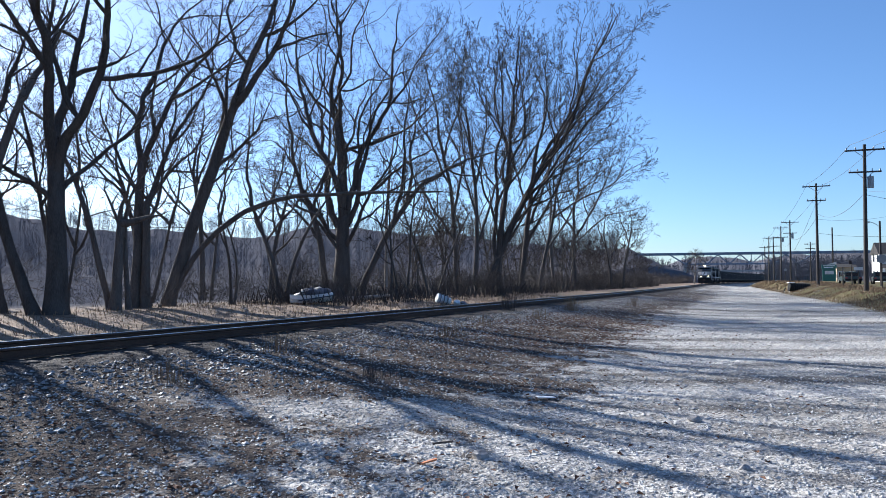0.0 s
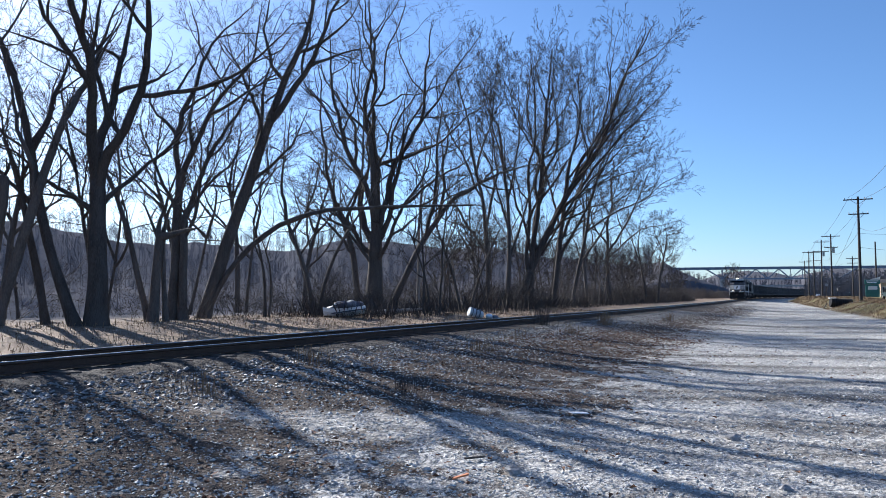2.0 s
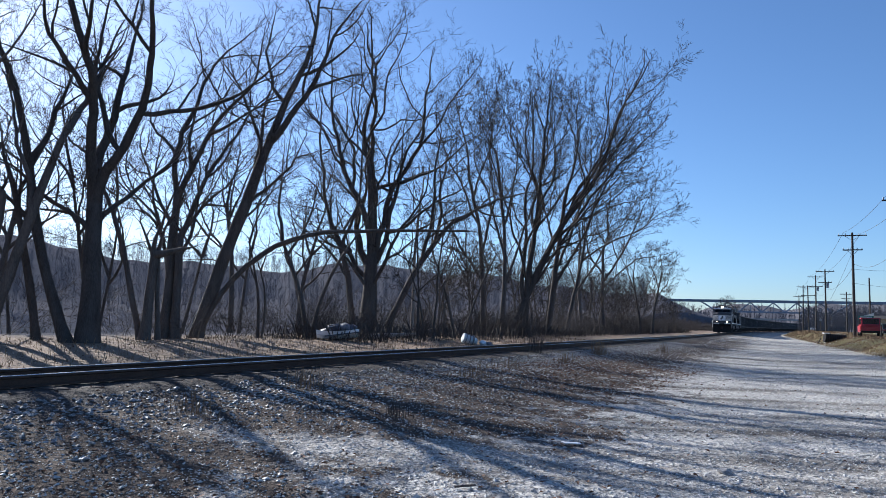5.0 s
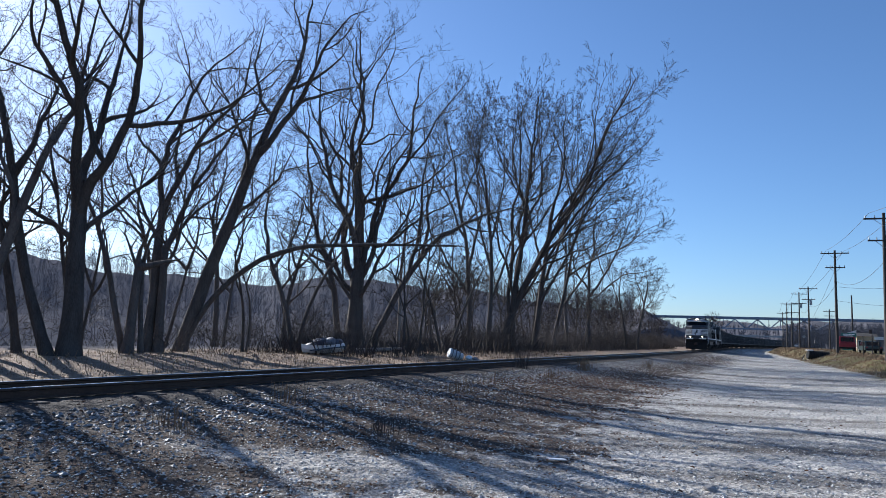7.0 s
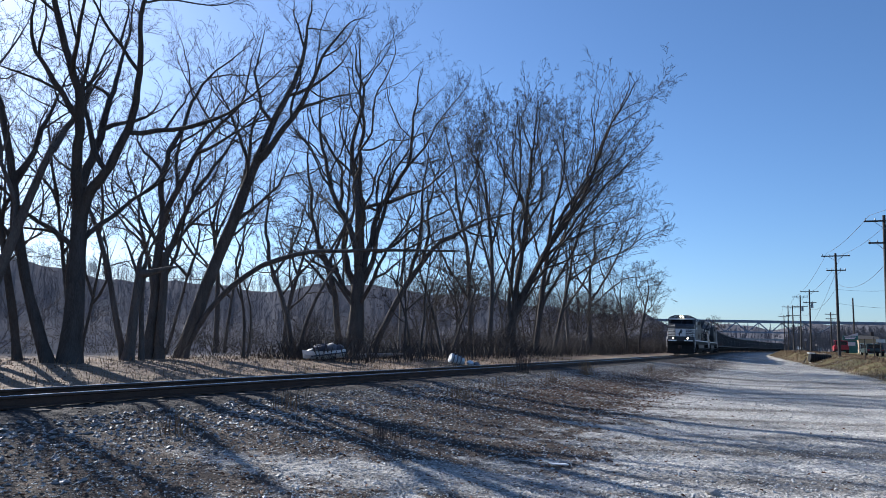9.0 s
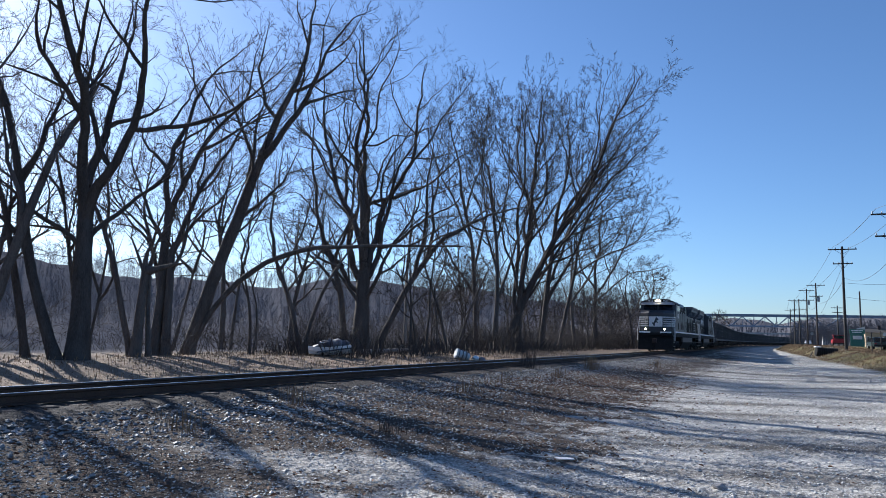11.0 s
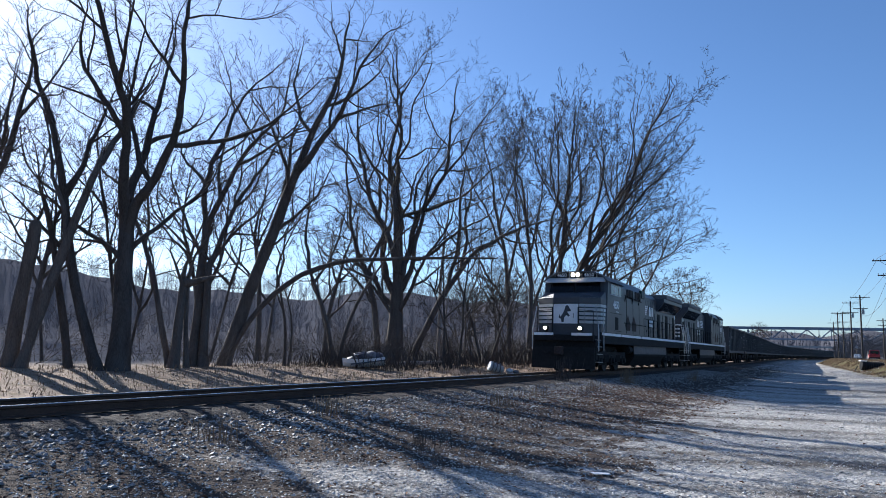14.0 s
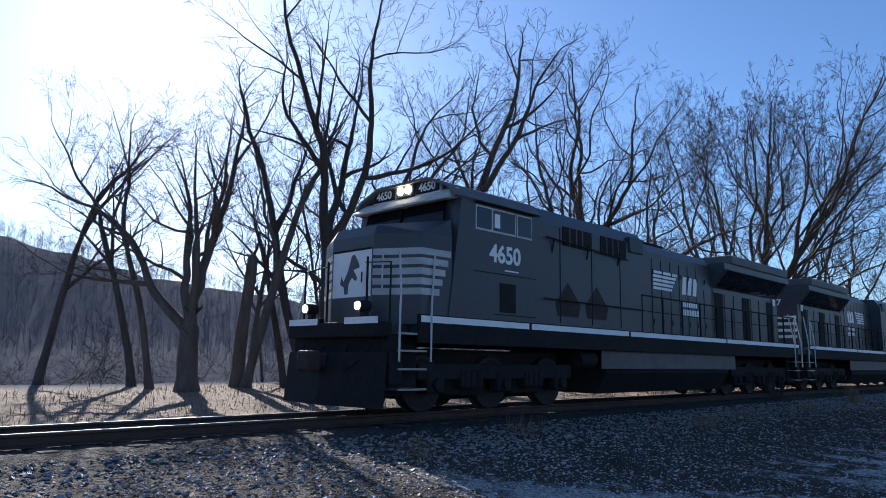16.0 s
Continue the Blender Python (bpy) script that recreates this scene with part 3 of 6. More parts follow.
    # full-width equipment section behind the cab
    eq = prism(bmesh.new(), [(-W + 0.03, 1.62), (W - 0.03, 1.62), (W - 0.03, 4.02), (1.22, 4.42), (-1.22, 4.42), (-W + 0.03, 4.02)], "x", -7.3, -2.42)
    eq = part("equipment_hood", eq, BLACK, loco)
    for sgn in (1, -1):
        y = sgn * (W - 0.03)
        for x in (-3.3, -4.6, -5.9):
            part("panel_seam", boxed((x - 0.01, y - 0.002, 1.85), (x + 0.01, y + sgn * 0.01, 4.0)), BLACK_DULL, eq)
        for x in (-3.75, -5.35):
            bm = bmesh.new()
            box(bm, (x - 0.85, y, 3.62), (x + 0.35, y + sgn * 0.015, 4.06))
            part("louvre_bay", bm, BLACK_DULL, eq, "dark intake opening")
            for k in (-0.45, -0.2, 0.08):
                part("louvre_bar", boxed((x + k, y + sgn * 0.015, 3.62), (x + k + 0.03, y + sgn * 0.035, 4.06)), TANK_GREY, eq)
        part("grab_rail", rod(bmesh.new(), (-2.7, y + sgn * 0.06, 3.72), (-6.2, y + sgn * 0.06, 3.58), 0.02, k=6), BLACK_DULL, eq)
        for x in (-3.0, -4.4, -5.8):
            part("grab_post", rod(bmesh.new(), (x, y, 3.4), (x, y + sgn * 0.06, 3.72), 0.02, k=6), BLACK_DULL, eq)
        part("vent_box", boxed((-7.05, y - sgn * 0.1, 3.82), (-6.35, y + sgn * 0.05, 4.22), 0.02), LOCO_GREEN, eq, "dark green equipment box")
        part("side_rail", rod(bmesh.new(), (-2.6, y + sgn * 0.07, 2.35), (-7.0, y + sgn * 0.07, 2.35), 0.018, k=6), BLACK_DULL, eq)
        for x in (-3.6, -4.8):
            bm = prism(bmesh.new(), [(x - 0.5, 2.28), (x, 2.78), (x + 0.5, 2.28), (x + 0.4, 2.0), (x - 0.4, 2.0)], "y", y, y + sgn * 0.005)
            part("soot_patch", bm, RUSTED, eq, "brownish worn patch")
    # engine hood with doors, walkway on both sides
    hood = prism(bmesh.new(), [(-0.98, 1.62), (0.98, 1.62), (0.98, 4.12), (0.70, 4.40), (-0.70, 4.40), (-0.98, 4.12)], "x", -12.6, -7.3)
    hood = part("engine_hood", hood, BLACK, loco)
    for sgn in (1, -1):
        y = sgn * 0.98
        for i in range(9):
            x = -7.62 - i * 0.56
            part("hood_door", boxed((x - 0.25, y, 1.75), (x + 0.25, y + sgn * 0.02, 3.95 if i < 8 else 3.3), 0.005), BLACK, hood)
            for z in (2.1, 3.5):
                part("door_latch", boxed((x + 0.18, y + sgn * 0.02, z), (x + 0.22, y + sgn * 0.035, z + 0.14)), BLACK_DULL, hood)
        for i in range(5):
            z = 3.62 - i * 0.115
            bm = prism(bmesh.new(), [(-8.55, z), (-10.05 + 0.09 * i, z), (-10.0 + 0.09 * i, z - 0.075), (-8.55, z - 0.075)], "y", y + sgn * 0.022, y + sgn * 0.027)
            part("logo_stripe", bm, WHITE, hood)
        for k in range(3):
            x = -10.3 - k * 0.36
            pts = [(x, 3.06), (x - 0.1, 3.6), (x - 0.34, 3.6), (x - 0.24, 3.06)]
            part("logo_shape", prism(bmesh.new(), pts, "y", y + sgn * 0.022, y + sgn * 0.027), WHITE, hood, "plain white logo shape")
        for z, lo, hi in ((2.78, -11.3, -10.25), (2.52, -11.4, -10.2)):
            for k in range(7):
                a = lo + (hi - lo) * k / 7
                part("name_bar", boxed((a, y + sgn * 0.022, z - 0.09), (a + (hi - lo) / 7 * 0.72, y + sgn * 0.027, z + 0.09)), WHITE, hood)
        # handrail of the walkway
        rail = part("walkway_rail", rod(bmesh.new(), (-6.95, sgn * 1.48, 2.76), (-18.5, sgn * 1.48, 2.76), 0.022, k=8), BLACK_DULL, loco)
        part("walkway_midrail", rod(bmesh.new(), (-6.95, sgn * 1.48, 2.35), (-18.5, sgn * 1.48, 2.35), 0.012, k=6), BLACK_DULL, rail)
        for i in range(11):
            x = -6.98 - i * 1.15
            part("rail_post", rod(bmesh.new(), (x, sgn * 1.48, 1.62), (x, sgn * 1.48, 2.78), 0.026, k=8), BLACK_DULL if i < 10 else HANDRAIL, rail)
    part("exhaust_stack", boxed((-10.2, -0.5, 4.40), (-9.0, 0.5, 4.56), 0.03), BLACK_DULL, hood)
    part("roof_box", boxed((-8.6, -0.6, 4.38), (-7.6, 0.6, 4.50), 0.03), BLACK_DULL, hood)
    # radiator section with overhanging wings
    rad = prism(bmesh.new(), [(-0.98, 1.62), (0.98, 1.62), (0.98, 3.45), (1.46, 4.02), (1.46, 4.22), (-1.46, 4.22), (-1.46, 4.02), (-0.98, 3.45)], "x", -18.2, -12.4)
    rad = part("radiator_hood", rad, BLACK, loco)
    part("radiator_top", boxed((-18.0, -1.52, 4.22), (-12.9, 1.52, 4.52), 0.04), WING, rad, "dusty grey radiator wing")
    for sgn in (1, -1):
        bm = prism(bmesh.new(), [(sgn * 1.0, 3.50), (sgn * 1.44, 4.02), (sgn * 1.455, 4.0), (sgn * 1.015, 3.48)], "x", -17.9, -12.7)
        part("radiator_grille", bm, GLASS_DARK, rad, "dark radiator grille")
        for i in range(7):
            x = -12.95 - i * 0.75
            part("hood_door", boxed((x - 0.3, sgn * 0.98, 1.75), (x + 0.3, sgn * 1.0, 3.3), 0.005), BLACK if i % 3 else BLACK_DULL, rad)
        part("white_bracket", boxed((-17.9, sgn * 1.0, 3.2), (-17.7, sgn * 1.03, 3.45)), WHITE, rad)
    # rear end
    for i in range(4):
        for lo, hi in ((-0.92, -0.2), (0.2, 0.92)):
            part("rear_stripe", boxed((-18.215, lo, 2.1 + i * 0.26), (-18.2, hi, 2.22 + i * 0.26)), WHITE, rad)
    face = Matrix(((0, 0, -1, -18.205), (-1, 0, 0, 0), (0, 1, 0, 3.55), (0, 0, 0, 1)))
    lettering("rear_number", number, 0.36, WHITE, rad, face)
    # front: anticlimber, plow, ditch lights, coupler, steps, rails
    part("anticlimber", boxed((1.6, -1.38, 1.36), (1.9, 1.38, 1.64), 0.03), BLACK_DULL, loco)
    for sgn in (1, -1):
        part("white_step_plate", boxed((1.9, sgn * 0.42, 1.60), (1.915, sgn * 1.34, 1.72)), WHITE, loco)
        dl = part("ditch_light_housing", rod(bmesh.new(), (1.68, sgn * 0.80, 1.92), (1.92, sgn * 0.80, 1.92), 0.105, k=14), BLACK_DULL, loco)
        part("ditch_light_bracket", boxed((1.7, sgn * 0.80 - 0.05, 1.6), (1.82, sgn * 0.80 + 0.05, 1.84)), BLACK_DULL, dl)
        part("ditch_light", rod(bmesh.new(), (1.92, sgn * 0.80, 1.92), (1.945, sgn * 0.80, 1.92), 0.075, k=14), HEADLIGHT if lit else GLASS_DARK, dl)
    for end, d in ((1.7, 1), (-18.9, -1)):
        plow = bmesh.new()
        prism(plow, [(-1.45, 0.16), (0, 0.16), (1.45, 0.16), (1.42, 1.1), (0, 1.1), (-1.42, 1.1)], "x", end, end + d * 0.08)
        for v in plow.verts:
            v.co.x += d * (0.12 * (1 - v.co.z / 1.3) + 0.28 * (1 - abs(v.co.y) / 1.5))
        if d > 0:
            part("snow_plow", plow, BLACK_DULL, loco)
        else:
            plow.free()
        part("pilot", boxed((min(end, end - d * 0.3), -1.45, 0.55), (max(end, end - d * 0.3), 1.45, 1.42), 0.03), BLACK_DULL, loco)
        cp = bmesh.new()
        box(cp, (min(end - d * 0.2, end + d * 0.62), -0.11, 0.82), (max(end - d * 0.2, end + d * 0.62), 0.11, 1.08), 0.03)
        box(cp, (min(end + d * 0.5, end + d * 0.8), -0.18, 0.75), (max(end + d * 0.5, end + d * 0.8), 0.18, 1.12), 0.05)
        part("coupler", cp, RUSTED, loco)
        for sgn in (1, -1):
            hose = Tubes()
            hose.add([Vector((end + d * (0.06 + 0.3 * math.sin(a * math.pi)), sgn * (0.35 + 0.65 * a), 1.2 - 0.4 * math.sin(a * math.pi))) for a in np.linspace(0, 1, 8)], [0.025] * 8, 6)
            hose.build("air_hose", RUBBER, loco)
            x0, x1 = (0.86, 1.55) if d > 0 else (-18.9, -18.25)
            st = part("step_well", boxed((x0 - 0.02, sgn * 1.15, 0.35), (x1 + 0.02, sgn * 1.2, 1.42)), BLACK_DULL, loco)
            for z in (0.45, 0.80, 1.12, 1.42):
                part("step_tread", boxed((x0, sgn * 1.18, z), (x1, sgn * 1.5, z + 0.035)), STEEL, st)
            for x in (x0 - 0.06, x1 + 0.02):
                hr = Tubes()
                hr.add([Vector((x, sgn * 1.54, 0.95)), Vector((x, sgn * 1.54, 1.85)), Vector((x - d * 0.05, sgn * 1.50, 2.15)), Vector((x - d * 0.10, sgn * 1.38 if x > 1.2 or d < 0 else sgn * 1.5, 2.9))], [0.022] * 4, 6)
                hr.build("handrail", HANDRAIL, loco)
            er = Tubes()
            er.add([Vector((end - d * 0.1, sgn * 1.3, 1.62)), Vector((end - d * 0.1, sgn * 1.3, 2.7)), Vector((end - d * 0.1, sgn * 0.6, 2.75))], [0.02] * 3, 6)
            er.build("end_rail", BLACK_DULL, loco)
    for x, y, z in ((-1.2, 0.0, 4.62), (-1.9, 0.4, 4.62), (-2.1, -0.4, 4.60)):
        part("roof_antenna", boxed((x - 0.15, y - 0.1, z), (x + 0.15, y + 0.1, z + 0.07), 0.02), WHITE, cab)
    part("horn", rod(bmesh.new(), (-3.4, 0.2, 4.5), (-3.0, 0.2, 4.5), 0.04, 0.09, 10), BLACK_DULL, loco)
    return loco


def hopper_car():
    """Coal gondola with ribbed sides, 16.2 m between couplers; the origin lies at its middle at rail height."""
    car = tagged(holder("coal_hopper_car"), "dark grey ribbed steel coal hopper car on the track", "freight car", "coal cars of the train")
    L, W = 7.45, 1.45
    body = bmesh.new()
    prism(body, [(-L, 1.15), (L, 1.15), (L, 3.72), (-L, 3.72)], "y", -W, W)
    top = [f for f in body.faces if f.normal.z > 0.9]
    bmesh.ops.inset_region(body, faces=top, thickness=0.07)
    bmesh.ops.translate(body, verts=list({v for f in top for v in f.verts}), vec=(0, 0, -0.4))
    part("body", body, HOPPER, car)
    load = bmesh.new()
    prism(load, [(-W + 0.08, 3.2), (W - 0.08, 3.2), (0.4, 3.66), (-0.4, 3.66)], "x", -L + 0.3, L - 0.3)
    part("coal_load", load, COAL, car)
    for sgn in (1, -1):
        part("top_chord", boxed((-L - 0.03, sgn * W, 3.60), (L + 0.03, sgn * (W + 0.10), 3.75), 0.01), HOPPER, car)
        part("side_sill", boxed((-L - 0.03, sgn * W, 1.12), (L + 0.03, sgn * (W + 0.09), 1.36), 0.01), HOPPER, car)
        for i in range(13):
            x = -L + 0.1 + i * (2 * L - 0.2) / 12
            part("side_rib", boxed((x - 0.07, sgn * W, 1.36), (x + 0.07, sgn * (W + 0.085), 3.6)), HOPPER, car)
        for i, (a, b) in enumerate(((-6.3, -5.5), (3.6, 4.9))):
            part("reporting_mark", boxed((a, sgn * (W + 0.002), 2.75 - i * 0.2), (b, sgn * (W + 0.006), 3.0 - i * 0.2)), WHITE, car, "faded pale lettering bar")
    part("centre_sill", boxed((-7.95, -0.3, 0.75), (7.95, 0.3, 1.15)), BLACK_DULL, car)
    for end in (1, -1):
        part("coupler", boxed((min(end * 7.9, end * 8.12), -0.16, 0.76), (max(end * 7.9, end * 8.12), 0.16, 1.08), 0.04), RUSTED, car)
        part("end_sill", boxed((min(end * 7.45, end * 7.62), -1.4, 0.9), (max(end * 7.45, end * 7.62), 1.4, 1.3), 0.02), BLACK_DULL, car)
        xs = (end * 5.9 - 0.88, end * 5.9 + 0.88)
        truck = part("truck_bolster", boxed((end * 5.9 - 0.5, -0.9, 0.55), (end * 5.9 + 0.5, 0.9, 0.9), 0.04), BLACK_DULL, car)
        wheelset_truck(truck, sorted(xs), BLACK_DULL)
        for i in range(5):
            part("ladder_rung", rod(bmesh.new(), (end * 7.4, 1.56, 1.4 + i * 0.42), (end * 6.95, 1.56, 1.4 + i * 0.42), 0.016, k=6), HANDRAIL, car)
    for k in (-3.6, -1.2, 1.2, 3.6):
        bay = prism(bmesh.new(), [(k - 1.0, 1.15), (k + 1.0, 1.15), (k + 0.35, 0.5), (k - 0.35, 0.5)], "y", -1.1, 1.1)
        part("discharge_bay", bay, BLACK_DULL, car)
    return car


TRAIN = []      # thing, metres of its origin behind the leading headlight, wheelbase half, reversed


def build_train():
    a = locomotive("4650", "black diesel locomotive with white nose stripes and lit headlights", True)
    b = locomotive("9897", "dirty black diesel locomotive coupled backwards behind the leader", False)
    TRAIN.append((a, 0.0, (-1.5, -15.6), False))
    TRAIN.append((b, 38.7, (-1.5, -15.6), True))
    car = hopper_car()
    for i in range(21):
        ob = car if i == 0 else copy_thing(car, Matrix.Identity(4))
        TRAIN.append((ob, 38.7 + 3.75 + 8.1 + i * 16.24, (5.9, -5.9), False))


HEAD_END, SPEED = 9.9, 11.0


def train_rows(behind, base, back):
    """Poses of a vehicle as the train rolls along the track."""
    rows = []
    for k in range(33):
        t = k * 0.5
        s = HEAD_END + SPEED * (16 - t) + behind
        if back:
            f, r = on_track(s + base[0]), on_track(s + base[1])
        else:
            f, r = on_track(s - base[0]), on_track(s - base[1])
        d = f - r
        yaw = math.degrees(math.atan2(d.y, d.x))
        p = f - d.normalized() * base[0]
        rows.append((t, pose(p.x, p.y, RAIL_Z + 0.0, 0, 0, yaw)))
    return rows


# ---- trees ----
def heading(lean, swing):
    """A direction that leans so many degrees to the right of upright, and swings towards (+) or from the track."""
    a, b = radians(lean), radians(swing)
    return Vector((math.sin(a) * math.cos(b), math.sin(b), math.cos(a) * math.cos(b))).normalized()


ARCH = 88     # a limb that bows over early and then runs level
KINK = [1.0]  # how crooked the branches of the tree at hand are


def spine(rng, p, lean0, lean1, length, swing, wobble, step):
    """Points along a limb whose lean turns from lean0 to lean1."""
    n = max(4, int(length / step))
    pts, a, b = [p.copy()], 0.0, swing
    for i in range(n):
        f = (i + 0.5) / n
        f = min(1, f / 0.62) if lean1 == ARCH else f
        a = a * 0.7 + rng.gauss(0, wobble)
        b += rng.gauss(0, wobble * 0.6)
        pts.append(pts[-1] + heading(lean0 + (lean1 - lean0) * f + a, b) * (length / n))
    return pts


def twig(rng, fine, p, d, length, r, order, thin):
    """A crooked twig that carries finer ones; order 0 is a pointed tip."""
    if order == 0:
        e = Vector((rng.gauss(0, 0.2), rng.gauss(0, 0.2), rng.gauss(0, 0.2) + 0.12))
        fine.spike(p, p + (d + e).normalized() * length, max(thin * 0.9, r))
        return
    n = (3, 5, 6)[order - 1]
    pts, dirs = [p], []
    wob = (0.20, 0.17, 0.15)[order - 1] * KINK[0]
    for i in range(n):
        d = (d + Vector((rng.gauss(0, wob), rng.gauss(0, wob), rng.gauss(0, wob) + 0.05))).normalized()
        dirs.append(d)
        pts.append(pts[-1] + d * (length / n))
    r_end = max(thin * 0.8, r * 0.3)
    fine.add(pts, [max(thin, r) + (r_end - max(thin, r)) * i / n for i in range(n + 1)], 4 if r > 0.02 else 3)
    count = max(2, min(7, int(length / (0.16, 0.24, 0.32)[order - 1])))
    for i in range(count):
        f = min(0.995, 0.2 + 0.8 * (i + rng.random() * 0.8) / count)
        k = min(n - 1, int(f * n))
        q = pts[k].lerp(pts[k + 1], f * n - k)
        axis = Vector((rng.gauss(0, 1), rng.gauss(0, 1), rng.gauss(0, 1))).cross(dirs[k]).normalized()
        cd = Matrix.Rotation(radians(rng.uniform(28, 62)), 3, axis) @ dirs[k]
        twig(rng, fine, q, cd, max(0.16, length * rng.uniform(0.35, 0.62) * (1.12 - 0.5 * f)), r * 0.5 * (1.1 - 0.5 * f), order - 1, thin)


def clothe(rng, fine, pts, r0, r1, start, gap, reach, thin):
    """Twigs along a limb, longer where it is thick, and a few at its tip."""
    n = len(pts) - 1
    total = sum((pts[i + 1] - pts[i]).length for i in range(n))
    count = int(total * (1 - start) / gap)
    for i in range(count):
        f = start + (1 - start) * (i + rng.random()) / count
        k = min(n - 1, int(f * n))
        q = pts[k].lerp(pts[k + 1], f * n - k)
        d = (pts[k + 1] - pts[k]).normalized()
        axis = Vector((rng.gauss(0, 1), rng.gauss(0, 1), rng.gauss(0, 1))).cross(d).normalized()
        cd = Matrix.Rotation(radians(rng.uniform(30, 66)), 3, axis) @ d
        twig(rng, fine, q, cd, reach * rng.uniform(0.4, 1.1) * (1.1 - 0.5 * f), max(thin, (r0 + (r1 - r0) * f) * rng.uniform(0.2, 0.36)), 2, thin)
    d = (pts[-1] - pts[-2]).normalized()
    for _ in range(2):
        cd = (d + Vector((rng.gauss(0, 0.3), rng.gauss(0, 0.3), rng.gauss(0, 0.2)))).normalized()
        twig(rng, fine, pts[-1], cd, reach * rng.uniform(0.5, 0.8), max(thin, r1 * 0.8), 2, thin)


def limb(rng, wood, fine, q, a0, a1, length, r, swing, order, forks, reach, gap, thin):
    """A limb that forks twice into ever thinner ones, all carrying twigs."""
    pts = spine(rng, q, a0, a1, length, swing, (8.0, 10.0, 11.0)[order] * (0.5 + 0.5 * KINK[0]), 0.45)
    m = len(pts) - 1
    wood.add(pts, [r * (1.25 if i == 0 and order == 0 else 1) * (1 - 0.84 * i / m) for i in range(m + 1)], (8, 6, 4)[order])
    clothe(rng, fine, pts, r * 0.8, r * 0.15, (0.35, 0.22, 0.12)[order], gap * (1.3, 1.0, 1.0)[order], reach * (1.0, 0.9, 0.8)[order], thin)
    if order == 2 or length < 1.6:
        return
    count = forks + 1 if order == 0 else max(2, min(3, int(length / 1.3)))
    for j in range(count):
        f = 0.18 + 0.68 * (j + rng.random()) / count
        k = min(m - 1, int(f * m))
        lean = a0 + (a1 - a0) * f
        turn = rng.uniform(24, 58) * min(1.1, KINK[0]) * (1 if (j + order + count) % 2 else -1)
        limb(rng, wood, fine, pts[k].lerp(pts[k + 1], f * m - k), lean + turn, lean + turn * rng.uniform(0.2, 0.8), length * rng.uniform(0.4, 0.66) * (1.15 - 0.5 * f),
             r * (1 - 0.84 * f) * rng.uniform(0.52, 0.78), swing + rng.uniform(-36, 36), order + 1, forks, reach, gap, thin)


def tree(seed, x, y, stems, label, mat=None, reach=1.6, gap=0.36, thin=0.0055, group="bare trees along the river bank", grow=1.0, second=3, kink=1.0):
    """A bare tree. stems: (offset, lean at foot, lean at top, length, radius, taper, limbs); limbs: (part of the stem, lean, end lean, length, radius)."""
    rng = random.Random(seed)
    KINK[0] = kink
    z = height(x, y) - 0.12
    ob = tagged(holder("tree", pose(x, y, z)), label, "tree", group)
    wood, fine = Tubes(), Tubes()
    for dx, l0, l1, length, r, taper, limbs in stems:
        r *= 0.86
        foot = Vector((dx, rng.uniform(-0.3, 0.3), 0))
        pts = spine(rng, foot, l0, l1, length, rng.uniform(-5, 5), 2.2, 0.7)
        n = len(pts) - 1
        rad = [r * (1 + (taper - 1) * i / n) * (1 + 0.05 * rng.gauss(0, 1)) for i in range(n + 1)]
        rad[0] *= 1.30
        cap = (pts[-1] - pts[-2]).normalized()
        wood.add(pts + [pts[-1] + cap * r * 0.5, pts[-1] + cap * r * 0.8], rad + [rad[-1] * 0.75, rad[-1] * 0.15], 12)
        clothe(rng, fine, pts, r * 0.4, r * taper * 0.4, 0.55, gap * 2.2, reach * 0.8, thin)
        for at, a0, a1, ln, lr in limbs:
            at = min(at, 1) * 0.985
            k = min(n - 1, int(at * n))
            limb(rng, wood, fine, pts[k].lerp(pts[k + 1], at * n - k), a0, a1, ln * grow, lr * 0.95, rng.uniform(-22, 22), 0, second, reach, gap, thin)
    wood.build("trunk", mat or BARK, ob, True)
    fine.build("crown", TWIG, ob)
    return ob


